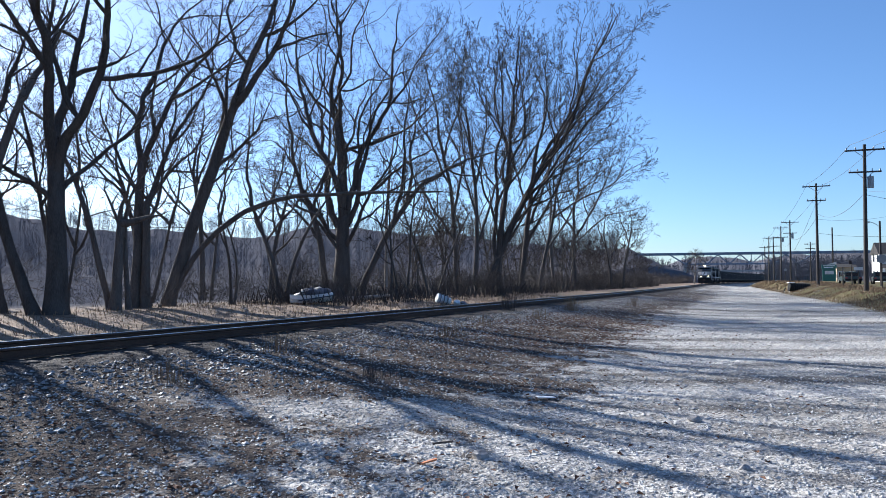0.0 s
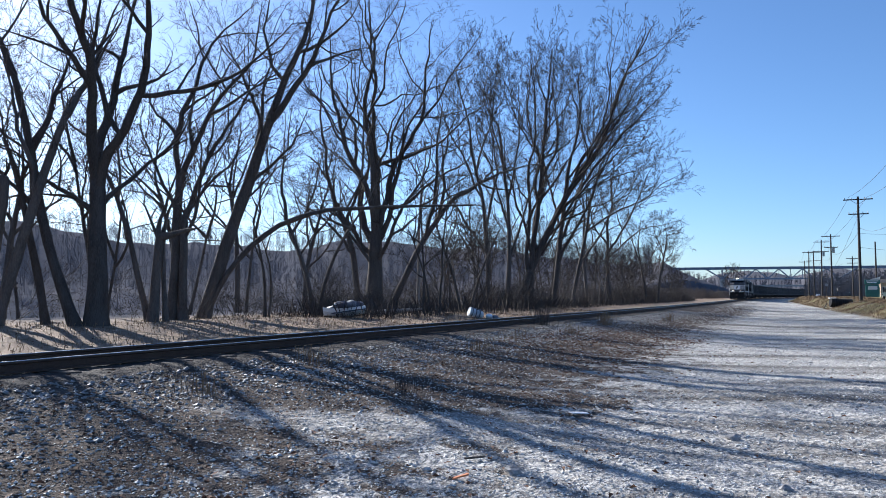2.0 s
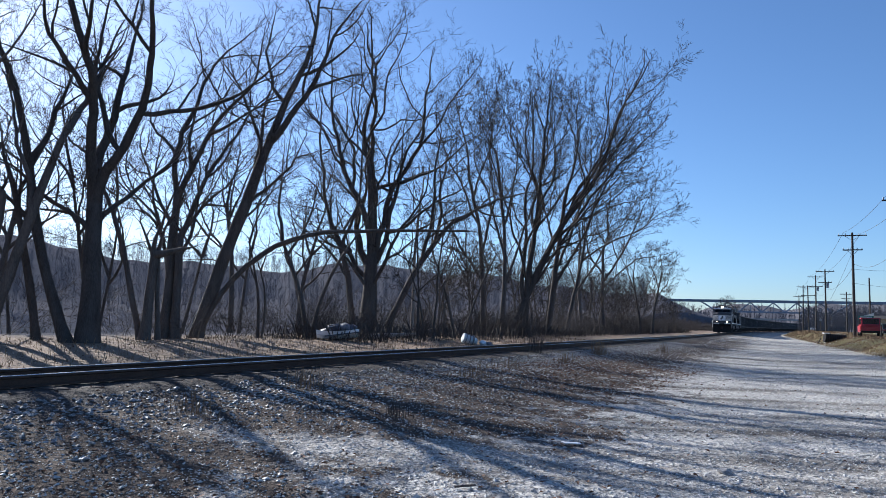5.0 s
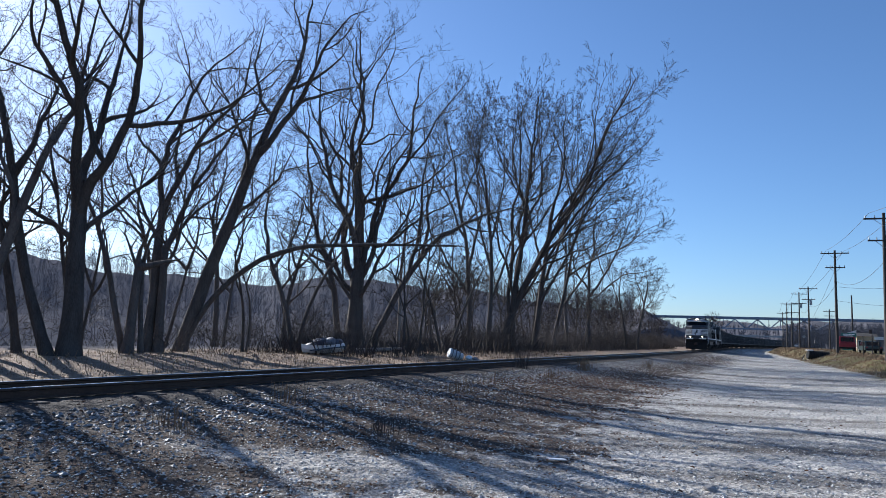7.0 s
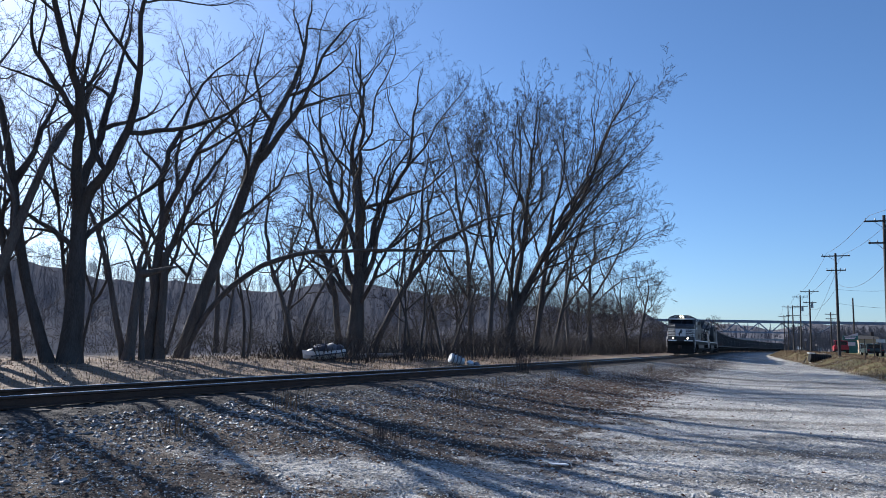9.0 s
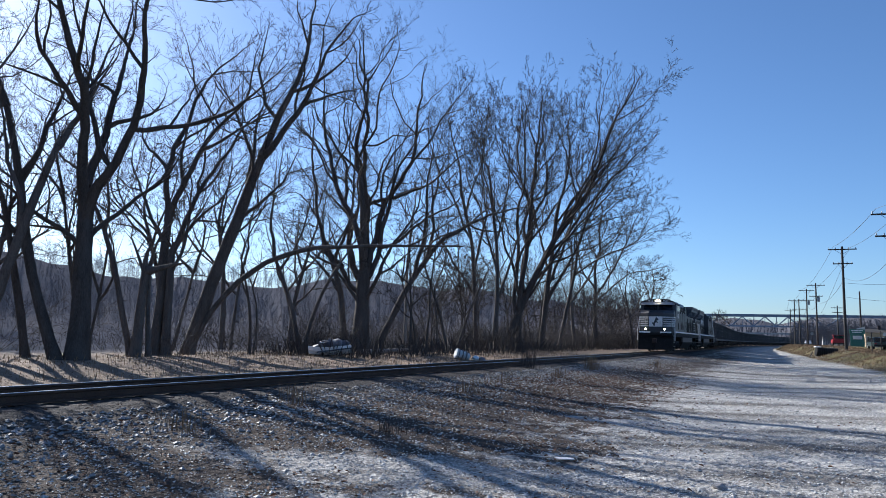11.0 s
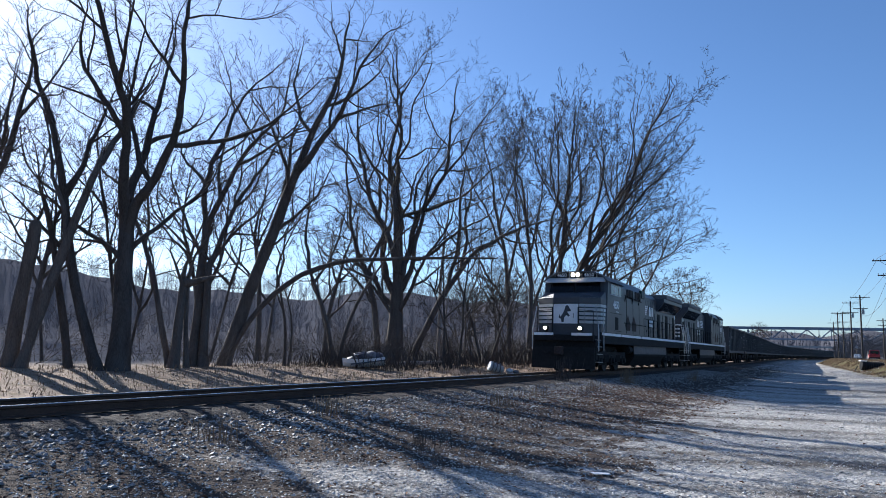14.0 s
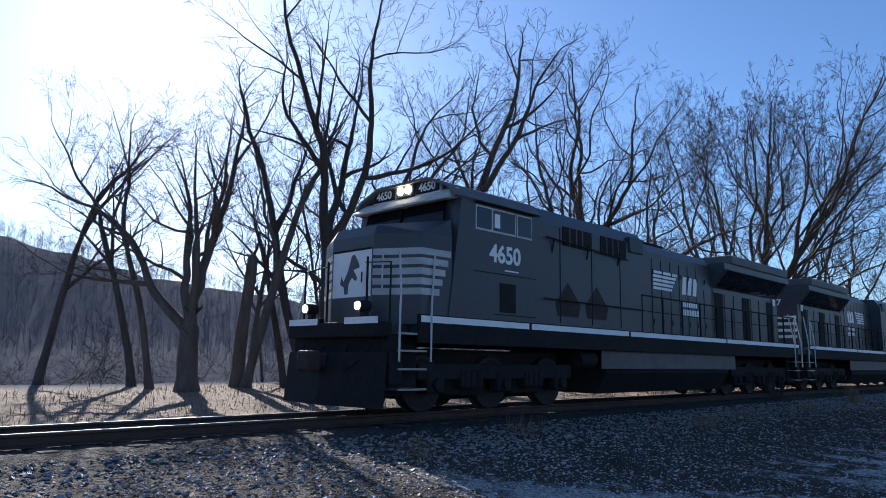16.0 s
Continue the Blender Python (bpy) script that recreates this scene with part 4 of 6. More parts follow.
def build_trees():
    grey = "bare grey-brown riverside tree"
    # far left, beside the sun
    tree(1, -18.6, 20.2, [(0, -12, -24, 6, 0.17, 0.6, [(0.6, -20, -45, 5, 0.09), (0.8, 10, 25, 5, 0.08), (1, -25, -10, 5, 0.09)])], "slim bare tree leaning over dry grass")
    tree(2, -24.5, 21.0, [(0, 5, 32, 8, 0.2, 0.5, [(0.5, 35, 50, 5, 0.1), (0.8, 20, 40, 5, 0.1), (1, 30, 15, 4, 0.1)])], "bare tree leaning from the river bank")
    tree(3, -14.9, 18.5, [(0, -3, -4, 2.1, 0.38, 0.9, [(0.95, -38, -52, 6.5, 0.19), (1, -14, -20, 6, 0.17), (1, 12, 6, 7, 0.2), (0.9, 24, 10, 6, 0.14)])], grey + " that forks low into spreading limbs")
    tree(4, -16.6, 18.8, [(0, -8, -22, 5, 0.15, 0.6, [(0.6, -35, -50, 4, 0.08), (1, -15, 5, 5, 0.09)])], "slim bare tree with a crooked stem")
    tree(5, -15.0, 20.9, [(0, 3, 6, 4.6, 0.27, 0.75, []), (0.5, 10, 16, 7, 0.2, 0.6, [(0.6, -12, -20, 5, 0.1), (1, 10, 2, 5, 0.12)])], grey + " beside a snapped stump")
    # great forked tree
    tree(6, -12.1, 21.9, [(0, -2, -2, 5.0, 0.39, 0.72, [(0.96, -18, -8, 9, 0.21), (1, -4, -1, 10, 0.21), (0.94, 14, 18, 9.5, 0.2), (0.75, -30, -45, 4, 0.1), (0.8, 35, 25, 5, 0.1)]),
                          (-0.45, -22, -12, 9, 0.22, 0.5, [(0.4, -40, -55, 4, 0.1), (0.7, 10, 5, 5, 0.12), (1, -10, -4, 4, 0.12)]),
                          (-1.6, -10, -20, 6, 0.16, 0.5, [(0.6, -30, -20, 4, 0.08)])], "great bare tree forking into three limbs, with a leaning second stem", reach=1.6)
    tree(7, -12.0, 25.6, [(0, -10, -24, 7, 0.14, 0.5, [(0.7, 12, 20, 4, 0.07), (1, -10, 10, 4, 0.07)]),
                          (0.2, 4, 2, 3.3, 0.22, 0.75, [(1, 80, 70, 1.4, 0.17), (1, -20, 5, 1.4, 0.12), (0.95, -28, 4, 2.2, 0.08)]),
                          (0.55, -2, 4, 3.4, 0.12, 0.6, [(1, 15, 30, 3, 0.07)])], "broken dead tree with a bent stub and splintered top", reach=0.8)
    tree(8, -11.8, 27.4, [(-0.15, -2, -3, 5.6, 0.24, 0.75, [(1, -3, 24, 9, 0.16), (1, 14, 26, 8, 0.15), (0.8, -25, -5, 5, 0.1), (0.7, 40, 18, 5, 0.1)]),
                          (0.3, -4, -2, 4.2, 0.2, 0.8, [(1, 12, 32, 7.5, 0.13), (0.8, 30, 5, 5, 0.09)])], "bare tree with twin trunks close together")
    # leaning tree with the long arch
    tree(9, -11.3, 28.9, [(0, 10, 27, 9.0, 0.34, 0.62, [(1, 10, 14, 8, 0.2), (1, 36, 30, 7, 0.17), (0.8, 5, -4, 6, 0.13), (0.68, 45, 30, 4, 0.1), (0.9, -12, -25, 4.5, 0.1), (0.6, 60, 40, 3, 0.06)]),
                          (0.2, 12, ARCH, 13.2, 0.17, 0.3, [(0.62, 20, 8, 3.0, 0.05), (0.85, 60, 30, 2.5, 0.04)])], "leaning bare tree with a long limb arching low over the bank", reach=1.4)
    tree(10, -9.5, 31.5, [(0, 3, -16, 4.5, 0.09, 0.5, [(0.6, -30, 10, 3, 0.05), (1, 15, 25, 4, 0.05)]), (0.2, 8, -20, 4, 0.06, 0.5, [(0.8, 20, 5, 2, 0.04)])], "thin crooked sapling among brush", reach=0.7)
    tree(11, -8.0, 34.5, [(0, -4, -30, 5.2, 0.15, 0.6, [(1, -14, 4, 6, 0.1), (0.7, -45, -20, 4, 0.07), (0.85, 20, 12, 5, 0.08)]),
                          (0.3, 8, 34, 4.8, 0.13, 0.6, [(1, -60, -50, 2.2, 0.07), (0.9, 20, 5, 4, 0.07)])], "bare tree parting into two crooked stems", reach=0.9)
    # tall many-stemmed tree
    tree(12, -6.3, 43.5, [(0, 1, 2, 5.0, 0.62, 0.72, [(0.75, -12, -26, 13, 0.25), (1, -3, 2, 14, 0.24), (0.92, 7, 13, 14, 0.25), (0.85, 18, 30, 10, 0.2), (0.7, -30, -44, 8, 0.18),
                                                     (0.95, -9, -12, 12, 0.24), (1, 12, 4, 12, 0.24), (0.6, 34, 20, 8, 0.15), (0.55, -42, -18, 7, 0.13)]),
                          (1.1, 14, 40, 8.5, 0.26, 0.6, [(1, 50, 84, 6, 0.14), (0.6, 8, 4, 8, 0.15), (0.8, 26, 20, 7, 0.13)]),
                          (-0.9, -6, -24, 7.5, 0.26, 0.55, [(0.5, -40, -20, 6, 0.12), (1, -16, -4, 8, 0.13), (0.7, 4, 0, 8, 0.13)])],
         "tall many-stemmed bare tree with a wide crown", reach=1.5, gap=0.34, grow=1.12, second=4, kink=1.25)
    tree(13, -3.7, 46.0, [(0, 1, -1, 9.2, 0.15, 0.6, [(0.7, 25, 8, 3, 0.05), (0.9, -25, -5, 3, 0.05), (1, 5, 0, 3, 0.06)])], "straight pale-barked slender tree", PALE_BARK, reach=0.7, gap=0.9)
    tree(14, -1.0, 48.0, [(0, -6, -22, 6, 0.14, 0.5, [(0.7, 18, 8, 5, 0.08), (1, -10, 10, 5, 0.07)]), (0.6, 12, 25, 6, 0.12, 0.5, [(0.8, -12, 2, 5, 0.07)])], "clump of bare saplings in brush", reach=1.0)
    # large dark cluster
    tree(15, 1.2, 57.0, [(0, -5, -12, 13, 0.25, 0.5, [(0.35, -34, -18, 9, 0.13), (0.5, 14, 6, 10, 0.13), (0.7, -26, -8, 8, 0.11), (0.85, 12, 2, 8, 0.1), (1, -8, -2, 7, 0.1)]),
                         (1.4, 3, -4, 14, 0.25, 0.45, [(0.3, 24, 14, 9, 0.13), (0.45, -20, -6, 9, 0.12), (0.65, 18, 8, 8, 0.11), (0.8, -14, -4, 7, 0.1), (1, 2, 0, 7, 0.1)])],
         "tall dark bare tree with upright stems", reach=1.7, gap=0.38, thin=0.010, grow=1.2, second=3, kink=0.7)
    tree(16, 3.6, 60.0, [(0, 22, 24, 9, 0.44, 0.62, [(0.3, 4, -2, 15, 0.2), (0.5, 12, 8, 16, 0.22), (0.7, 36, 46, 10, 0.16), (0.8, 14, 18, 15, 0.2), (1, 22, 20, 14, 0.22), (0.92, 32, 38, 12, 0.17), (0.5, 46, 62, 8, 0.12)]),
                         (1.1, 4, 5, 13, 0.33, 0.5, [(0.35, -18, -6, 10, 0.14), (0.5, 18, 12, 12, 0.16), (0.7, -12, -2, 10, 0.13), (0.85, 16, 8, 10, 0.13), (1, 2, 2, 8, 0.12)])],
         "big dark bare tree with limbs raking to one side", reach=1.5, gap=0.38, thin=0.010, grow=1.2, second=4, kink=0.7)
    tree(17, 7.0, 63.0, [(0, 3, 10, 13, 0.34, 0.5, [(0.3, 30, 26, 12, 0.16), (0.45, 22, 18, 13, 0.16), (0.55, -10, -2, 11, 0.13), (0.75, 26, 20, 11, 0.14), (0.9, 36, 40, 8, 0.11), (1, 8, 6, 9, 0.13)]),
                         (1.6, 8, 10, 10, 0.22, 0.5, [(0.4, 34, 28, 9, 0.12), (0.7, 44, 52, 8, 0.1), (1, 14, 10, 8, 0.11)])],
         "dark bare tree with a dense twiggy crown", reach=1.5, gap=0.38, thin=0.010, grow=1.2, second=4, kink=0.7)
    tree(18, 12.6, 80.0, [(0, -1, -3, 12, 0.24, 0.4, [(0.4, -25, -8, 6, 0.1), (0.6, 24, 12, 7, 0.1), (0.9, -15, 0, 5, 0.08)])], "slender bare tree in the thicket", reach=1.5, thin=0.01)
    tree(19, 15.5, 82.0, [(0, 2, 5, 8, 0.3, 0.6, [(1, 4, 0, 9, 0.18), (0.8, 30, 22, 9, 0.16), (0.7, 52, 84, 9, 0.13), (0.9, -22, -8, 8, 0.14), (0.6, -40, -20, 6, 0.1)])], "rounded bare tree with one limb reaching out", reach=1.7, thin=0.01, grow=1.25)
    tree(20, 23.0, 96.0, [(0, -3, -12, 7, 0.2, 0.5, [(0.6, 30, 20, 6, 0.1), (0.8, -30, -18, 6, 0.1), (1, 5, 2, 5, 0.1)]),
                          (1.5, 8, 14, 8, 0.2, 0.5, [(0.5, 40, 34, 6, 0.1), (0.8, -20, -8, 6, 0.1), (1, 16, 6, 4, 0.09)])], "low spreading bare tree at the end of the row", reach=1.5, thin=0.011)
    tree(21, 34.0, 132.0, [(0, 2, 4, 7, 0.22, 0.5, [(0.5, -35, -20, 6, 0.11), (0.7, 32, 22, 6, 0.11), (0.9, -12, 0, 5, 0.1)])], "small bare tree beside the track", reach=1.5, thin=0.014)
    tree(22, 70.0, 196.0, [(0, 0, 2, 5, 0.26, 0.6, [(0.6, -40, -20, 7, 0.14), (0.8, 34, 24, 7, 0.14), (1, -12, -4, 7, 0.14), (1, 10, 6, 7, 0.14), (0.7, 60, 40, 5, 0.1), (0.7, -60, -40, 5, 0.1)])],
         "pale bare tree standing alone by the bridge", PALE_BARK, grow=0.6, reach=1.7, thin=0.018)
    # second row, between and behind
    rng = random.Random(77)
    for i, (x, y, h) in enumerate(((-20.5, 30, 11), (-17.0, 31, 12), (-14.6, 34.5, 11), (-13.2, 39, 12), (-10.3, 42, 10), (0.2, 66, 14), (5.2, 78, 15), (9.5, 90, 13), (18, 108, 12), (26, 122, 8))):
        l = rng.uniform(-14, 14)
        limbs = [(rng.uniform(0.4, 0.95), l + sg * rng.uniform(15, 42), l + sg * rng.uniform(4, 25), h * rng.uniform(0.35, 0.5), 0.08) for sg in (1, -1, 1, -1)]
        tree(200 + i, x, y, [(0, l * 0.5, l, h * 0.6, rng.uniform(0.12, 0.2), 0.5, limbs + [(1, l, 0, h * 0.4, 0.08)]),
                             (0.4, -l, -l * 1.4, h * 0.45, rng.uniform(0.07, 0.12), 0.5, limbs[:2])], "thin bare tree behind the front row", reach=h * 0.11, gap=0.55, thin=0.009)
    # saplings and thin trees of the thicket beyond the track
    for i in range(26):
        p = on_track(38 + 4.2 * i + rng.uniform(-2, 2), 0, rng.uniform(8.5, 17))
        h, l = rng.uniform(5.5, 10.5), rng.uniform(-12, 12)
        stems = []
        for k in range(rng.choice((2, 3, 3))):
            a = l + rng.uniform(-24, 24)
            stems.append((rng.uniform(-0.7, 0.7), a * 0.5, a, h * rng.uniform(0.5, 0.75), rng.uniform(0.06, 0.11), 0.4,
                          [(rng.uniform(0.3, 0.9), a + sg * rng.uniform(22, 55), a + sg * rng.uniform(0, 30), h * rng.uniform(0.25, 0.42), 0.05) for sg in (1, -1, 1)]))
        tree(400 + i, p.x, p.y, stems, "slim many-stemmed bare sapling in the thicket", reach=1.1, gap=0.6, thin=0.008 + 0.00006 * p.y, second=2, kink=1.3)


def build_thicket():
    """Leafless bushes along the bank, and a haze of stems behind them."""
    KINK[0] = 1.9
    kinds = []
    for seed in range(4):
        rng = random.Random(300 + seed)
        t = Tubes()
        for _ in range(24):
            a, rr = rng.uniform(0, 6.28), rng.uniform(0, 0.7)
            p = Vector((rr * math.cos(a), rr * math.sin(a), 0))
            d = Vector((math.cos(a) * rng.uniform(0, 0.6), math.sin(a) * rng.uniform(0, 0.6), 1)).normalized()
            twig(rng, t, p, d, rng.uniform(0.7, 1.9), 0.010, 2, 0.004)
        ob = tagged(t.build("bush", BRUSH), "leafless brown bush with dense thin stems", "bush", "leafless bushes along the bank")
        kinds.append(ob)
    rng = random.Random(310)
    spots = []
    for i in range(85):
        s = 20 + 150 * rng.random() ** 1.25
        off = rng.uniform(7.5, 13.5) if s > 48 else rng.uniform(10.8, 14.0)
        spots.append((s, off))
    for i, (s, off) in enumerate(spots):
        p = on_track(s, 0, off)
        k = rng.uniform(0.75, 1.35) * (1 + 0.004 * s)
        m = Matrix.Translation((p.x, p.y, height(p.x, p.y) - 0.05)) @ pose(0, 0, 0, 0, 0, rng.uniform(0, 360)) @ Matrix.Diagonal((k, k, k * rng.uniform(0.8, 1.15), 1))
        src = kinds[i % 4]
        if i < 4:
            src.matrix_basis = m
        else:
            ob = copy_thing(src, Matrix.Identity(4))
            ob.matrix_basis = m
    rng = random.Random(320)
    t = Tubes()
    for _ in range(2300):
        s = -30 + 290 * rng.random()
        off = rng.uniform(9, 19) if s > 30 and rng.random() < 0.6 else rng.uniform(14, 60)
        p = on_track(s, 0, off)
        d = Vector((rng.gauss(0, 0.75), rng.gauss(0, 0.75), 1)).normalized()
        twig(rng, t, Vector((p.x, p.y, height(p.x, p.y) - 0.1)), d, rng.uniform(1.0, 3.6), 0.012 + 0.0001 * max(s, 0), 2, 0.006 + 0.00006 * max(s, 0))
    tagged(t.build("thicket", BRUSH), "dense leafless undergrowth along the river bank", "undergrowth", kind="stuff")


def build_woods():
    """Bare woods on the far bank and the hills, and behind the road."""
    rng = random.Random(400)
    v, f = [], []

    def blade(a, b, w):
        d = (b - a).normalized()
        side = Vector((a.y, -a.x, 0)).normalized() * w
        i = len(v)
        v.extend((a - side, a + side, b))
        f.append((i, i + 1, i + 2))

    def simple(x, y, h, w, n):
        z = height(x, y)
        p = Vector((x, y, z - 0.3))
        top = p + Vector((rng.gauss(0, 0.06) * h, rng.gauss(0, 0.06) * h, h))
        blade(p, top, w * 0.55)
        for _ in range(n):
            a = p.lerp(top, rng.uniform(0.25, 0.9))
            ang, ln = rng.uniform(0, 6.28), h * rng.uniform(0.10, 0.28)
            b = a + Vector((math.cos(ang) * 0.65, math.sin(ang) * 0.65, rng.uniform(0.5, 1.1))) * ln
            blade(a, b, w * 0.6)
            for _ in range(2):
                c = a.lerp(b, rng.uniform(0.3, 0.9))
                blade(c, c + Vector((rng.gauss(0, 0.5), rng.gauss(0, 0.5), rng.uniform(0.2, 0.8))) * ln * 0.6, w * 0.42)
    for _ in range(5000):
        az, r = radians(rng.uniform(-62, 14)), 196 + 230 * rng.random() ** 1.1
        simple(r * math.sin(az), r * math.cos(az), rng.uniform(6, 12), rng.uniform(0.04, 0.075), 15)
    for _ in range(1500):
        az, r = radians(rng.uniform(12, 36)), rng.uniform(330, 900)
        x, y = r * math.sin(az), r * math.cos(az)
        m = line_n(x * U[0] + y * U[1]) - (x * N[0] + y * N[1])
        if abs(m) > 14 and (r > 640 or az > radians(24.6)):
            simple(x, y, rng.uniform(8, 14), r * 0.0005, 9)
    for _ in range(650):
        az, r = radians(rng.uniform(24.6, 37)), rng.uniform(205, 330)
        x, y = r * math.sin(az), r * math.cos(az)
        m = line_n(x * U[0] + y * U[1]) - (x * N[0] + y * N[1])
        if m > 12:
            simple(x, y, rng.uniform(3.5, 8.5), 0.06, 26)
    tagged(raw("far_woods", v, f, HAZED_FARWOOD), "haze-coloured leafless woods on the far bank and hills", "woods", kind="stuff")


# ---- poles, road side, bridge ----
def utility_pole(x, y, h, lean, arms, transformer=False, label=""):
    """Wooden pole with cross-arms, braces and insulators."""
    z = height(x, y)
    ob = tagged(holder("utility_pole", pose(x, y, z - 0.2, 0, lean, -24)), label or "weathered wooden utility pole with cross-arms", "utility pole", "poles along the road")
    part("shaft", rod(bmesh.new(), (0, 0, 0), (0, 0, h + 0.2), 0.17, 0.11, 12), POLE_WOOD, ob)
    for drop, half in arms:
        zz = h - drop
        arm = part("cross_arm", boxed((-half, -0.16, zz - 0.06), (half, -0.05, zz + 0.06), 0.01), POLE_WOOD, ob)
        for k in (-0.92, -0.45, 0.45, 0.92):
            ins = rod(bmesh.new(), (k * half, -0.1, zz + 0.06), (k * half, -0.1, zz + 0.25), 0.05, 0.03, 8)
            part("insulator", ins, GREY_METAL, arm)
        for sgn in (1, -1):
            part("brace", rod(bmesh.new(), (sgn * half * 0.5, -0.1, zz - 0.05), (0, -0.1, zz - 0.6), 0.02, k=6), GREY_METAL, arm)
    if transformer:
        tr = part("transformer", rod(bmesh.new(), (0.38, -0.05, h - 3.2), (0.38, -0.05, h - 2.3), 0.22, 0.22, 14), GREY_METAL, ob)
        part("bushing", rod(bmesh.new(), (0.38, -0.05, h - 2.3), (0.38, -0.05, h - 2.1), 0.05, 0.03, 8), GREY_METAL, tr)
    return ob


def by_view(az, depth):
    a = radians(az)
    return depth * math.tan(a), depth


def build_poles():
    # azimuth, distance, elevation of the top, lean, arms, transformer
    spec = ((31.0, 63, 9.43, 0.6, ((0.25, 1.35), (1.95, 1.1)), True), (28.05, 92, 6.93, 0.0, ((0.15, 1.45), (1.8, 1.0)), False), (26.3, 145, 4.36, 0.0, ((0.2, 1.5), (2.2, 1.1)), True),
            (25.67, 168, 3.95, 0.4, ((0.2, 1.5), (2.2, 1.4)), True), (25.2, 190, 3.2, -0.4, ((0.2, 1.5), (2.2, 1.5)), False), (24.84, 205, 3.2, 0.8, ((0.2, 1.5),), False),
            (24.6, 232, 2.5, 0.0, ((0.2, 1.5), (1.9, 1.2)), False))
    tops = []
    for az, d, el, lean, arms, tr in spec:
        x, y = d * math.sin(radians(az)), d * math.cos(radians(az))
        h = EYE + d * math.tan(radians(el)) - height(x, y)
        utility_pole(x, y, h, lean, arms, tr)
        tops.append((x, y, height(x, y) + h, arms))
    x, y = by_view(27.6, 160)
    utility_pole(x, y, 9.0, 0, ((0.3, 1.2), (1.3, 1.0)), False, "old wooden pole with short arms behind bare trees")
    x, y = by_view(29.0, 124)
    utility_pole(x, y, 9.6, 0, (), False, "plain wooden pole beside the houses")
    rng = random.Random(9)
    tops.insert(0, (27.0, 30.0, tops[0][2] - 0.2, tops[0][3]))
    for a, b in zip(tops[:-1], tops[1:]):
        for off, drop, sag in ((-1.0, 0.05, 0.35), (1.0, 0.05, 0.35), (0.2, 3.6, 1.0)):
            t = Tubes()
            p, q = Vector((a[0] + off, a[1], a[2] - drop)), Vector((b[0] + off, b[1], b[2] - drop))
            pts = []
            for k in range(13):
                w = k / 12
                c = p.lerp(q, w)
                c.z -= sag * 4 * w * (1 - w)
                pts.append(c)
            t.add(pts, [0.011 + 0.00006 * b[1]] * 13, 4)
            tagged(t.build("overhead_wire", WIRE), "dark overhead wire hung between the poles", "wire", "overhead wires")
    # wires that cross to the houses
    for az, d0, z0, az1, d1, z1 in ((28.05, 81, 8.6, 36, 76, 10.4), (28.05, 81, 7.0, 37, 78, 8.0), (28.05, 81, 10.6, 25.9, 150, 5.0), (31.0, 54, 8.2, 40, 70, 10.0)):
        p, q = Vector((*by_view(az, d0), z0)), Vector((*by_view(az1, d1), z1))
        t = Tubes()
        pts = [p.lerp(q, k / 12) - Vector((0, 0, 0.9 * 4 * (k / 12) * (1 - k / 12))) for k in range(13)]
        t.add(pts, [0.016] * 13, 4)
        tagged(t.build("service_wire", WIRE), "sagging service wire to the houses", "wire", "overhead wires")


def build_bridge():
    """Deck-truss road bridge over the river, far off."""
    ob = tagged(holder("bridge", pose(232, 562, 0, 0, 0, -22)), "long steel deck-truss bridge over the river, haze-tinted grey-blue", "bridge")
    z1, z0 = 22.0, 14.4
    part("deck", boxed((-230, -4, z1 - 0.2), (230, 4, z1 + 1.1)), HAZED_BRIDGE, ob)
    part("parapet", boxed((-230, -4.2, z1 + 1.1), (230, -3.9, z1 + 1.7)), HAZED_BRIDGE, ob)
    part("lower_chord", boxed((-36, -3.4, z0 - 0.5), (46, -2.6, z0 + 0.5)), HAZED_BRIDGE, ob)
    part("lower_chord", boxed((-36, 2.6, z0 - 0.5), (46, 3.4, z0 + 0.5)), HAZED_BRIDGE, ob)
    k = 82 / 10
    for i in range(10):
        a = -36 + i * k
        for y in (-3, 3):
            part("diagonal", rod(bmesh.new(), (a, y, z1 if i % 2 else z0), (a + k, y, z0 if i % 2 else z1), 0.38, k=6), HAZED_BRIDGE, ob)
            part("vertical", rod(bmesh.new(), (a, y, z0), (a, y, z1), 0.2, k=6), HAZED_BRIDGE, ob)
    for a in (-48, 58):
        for y in (-3, 3):
            part("end_diagonal", rod(bmesh.new(), (-36 if a < 0 else 46, y, z0), (a, y, z1), 0.5, k=6), HAZED_BRIDGE, ob)
    for a in (-36, 46, -120, 130, 200, -190):
        part("pier", boxed((a - 1.6, -4, -6), (a + 1.6, 4, z0 - 0.5 if -40 < a < 50 else z1 - 0.3)), CONCRETE, ob)
    # pale bar added below the truss as a glint of the water, no girder
    part("water_glint_girder", boxed((-36, -6, 8.2), (40, -5, 9.4)), CONCRETE, ob)


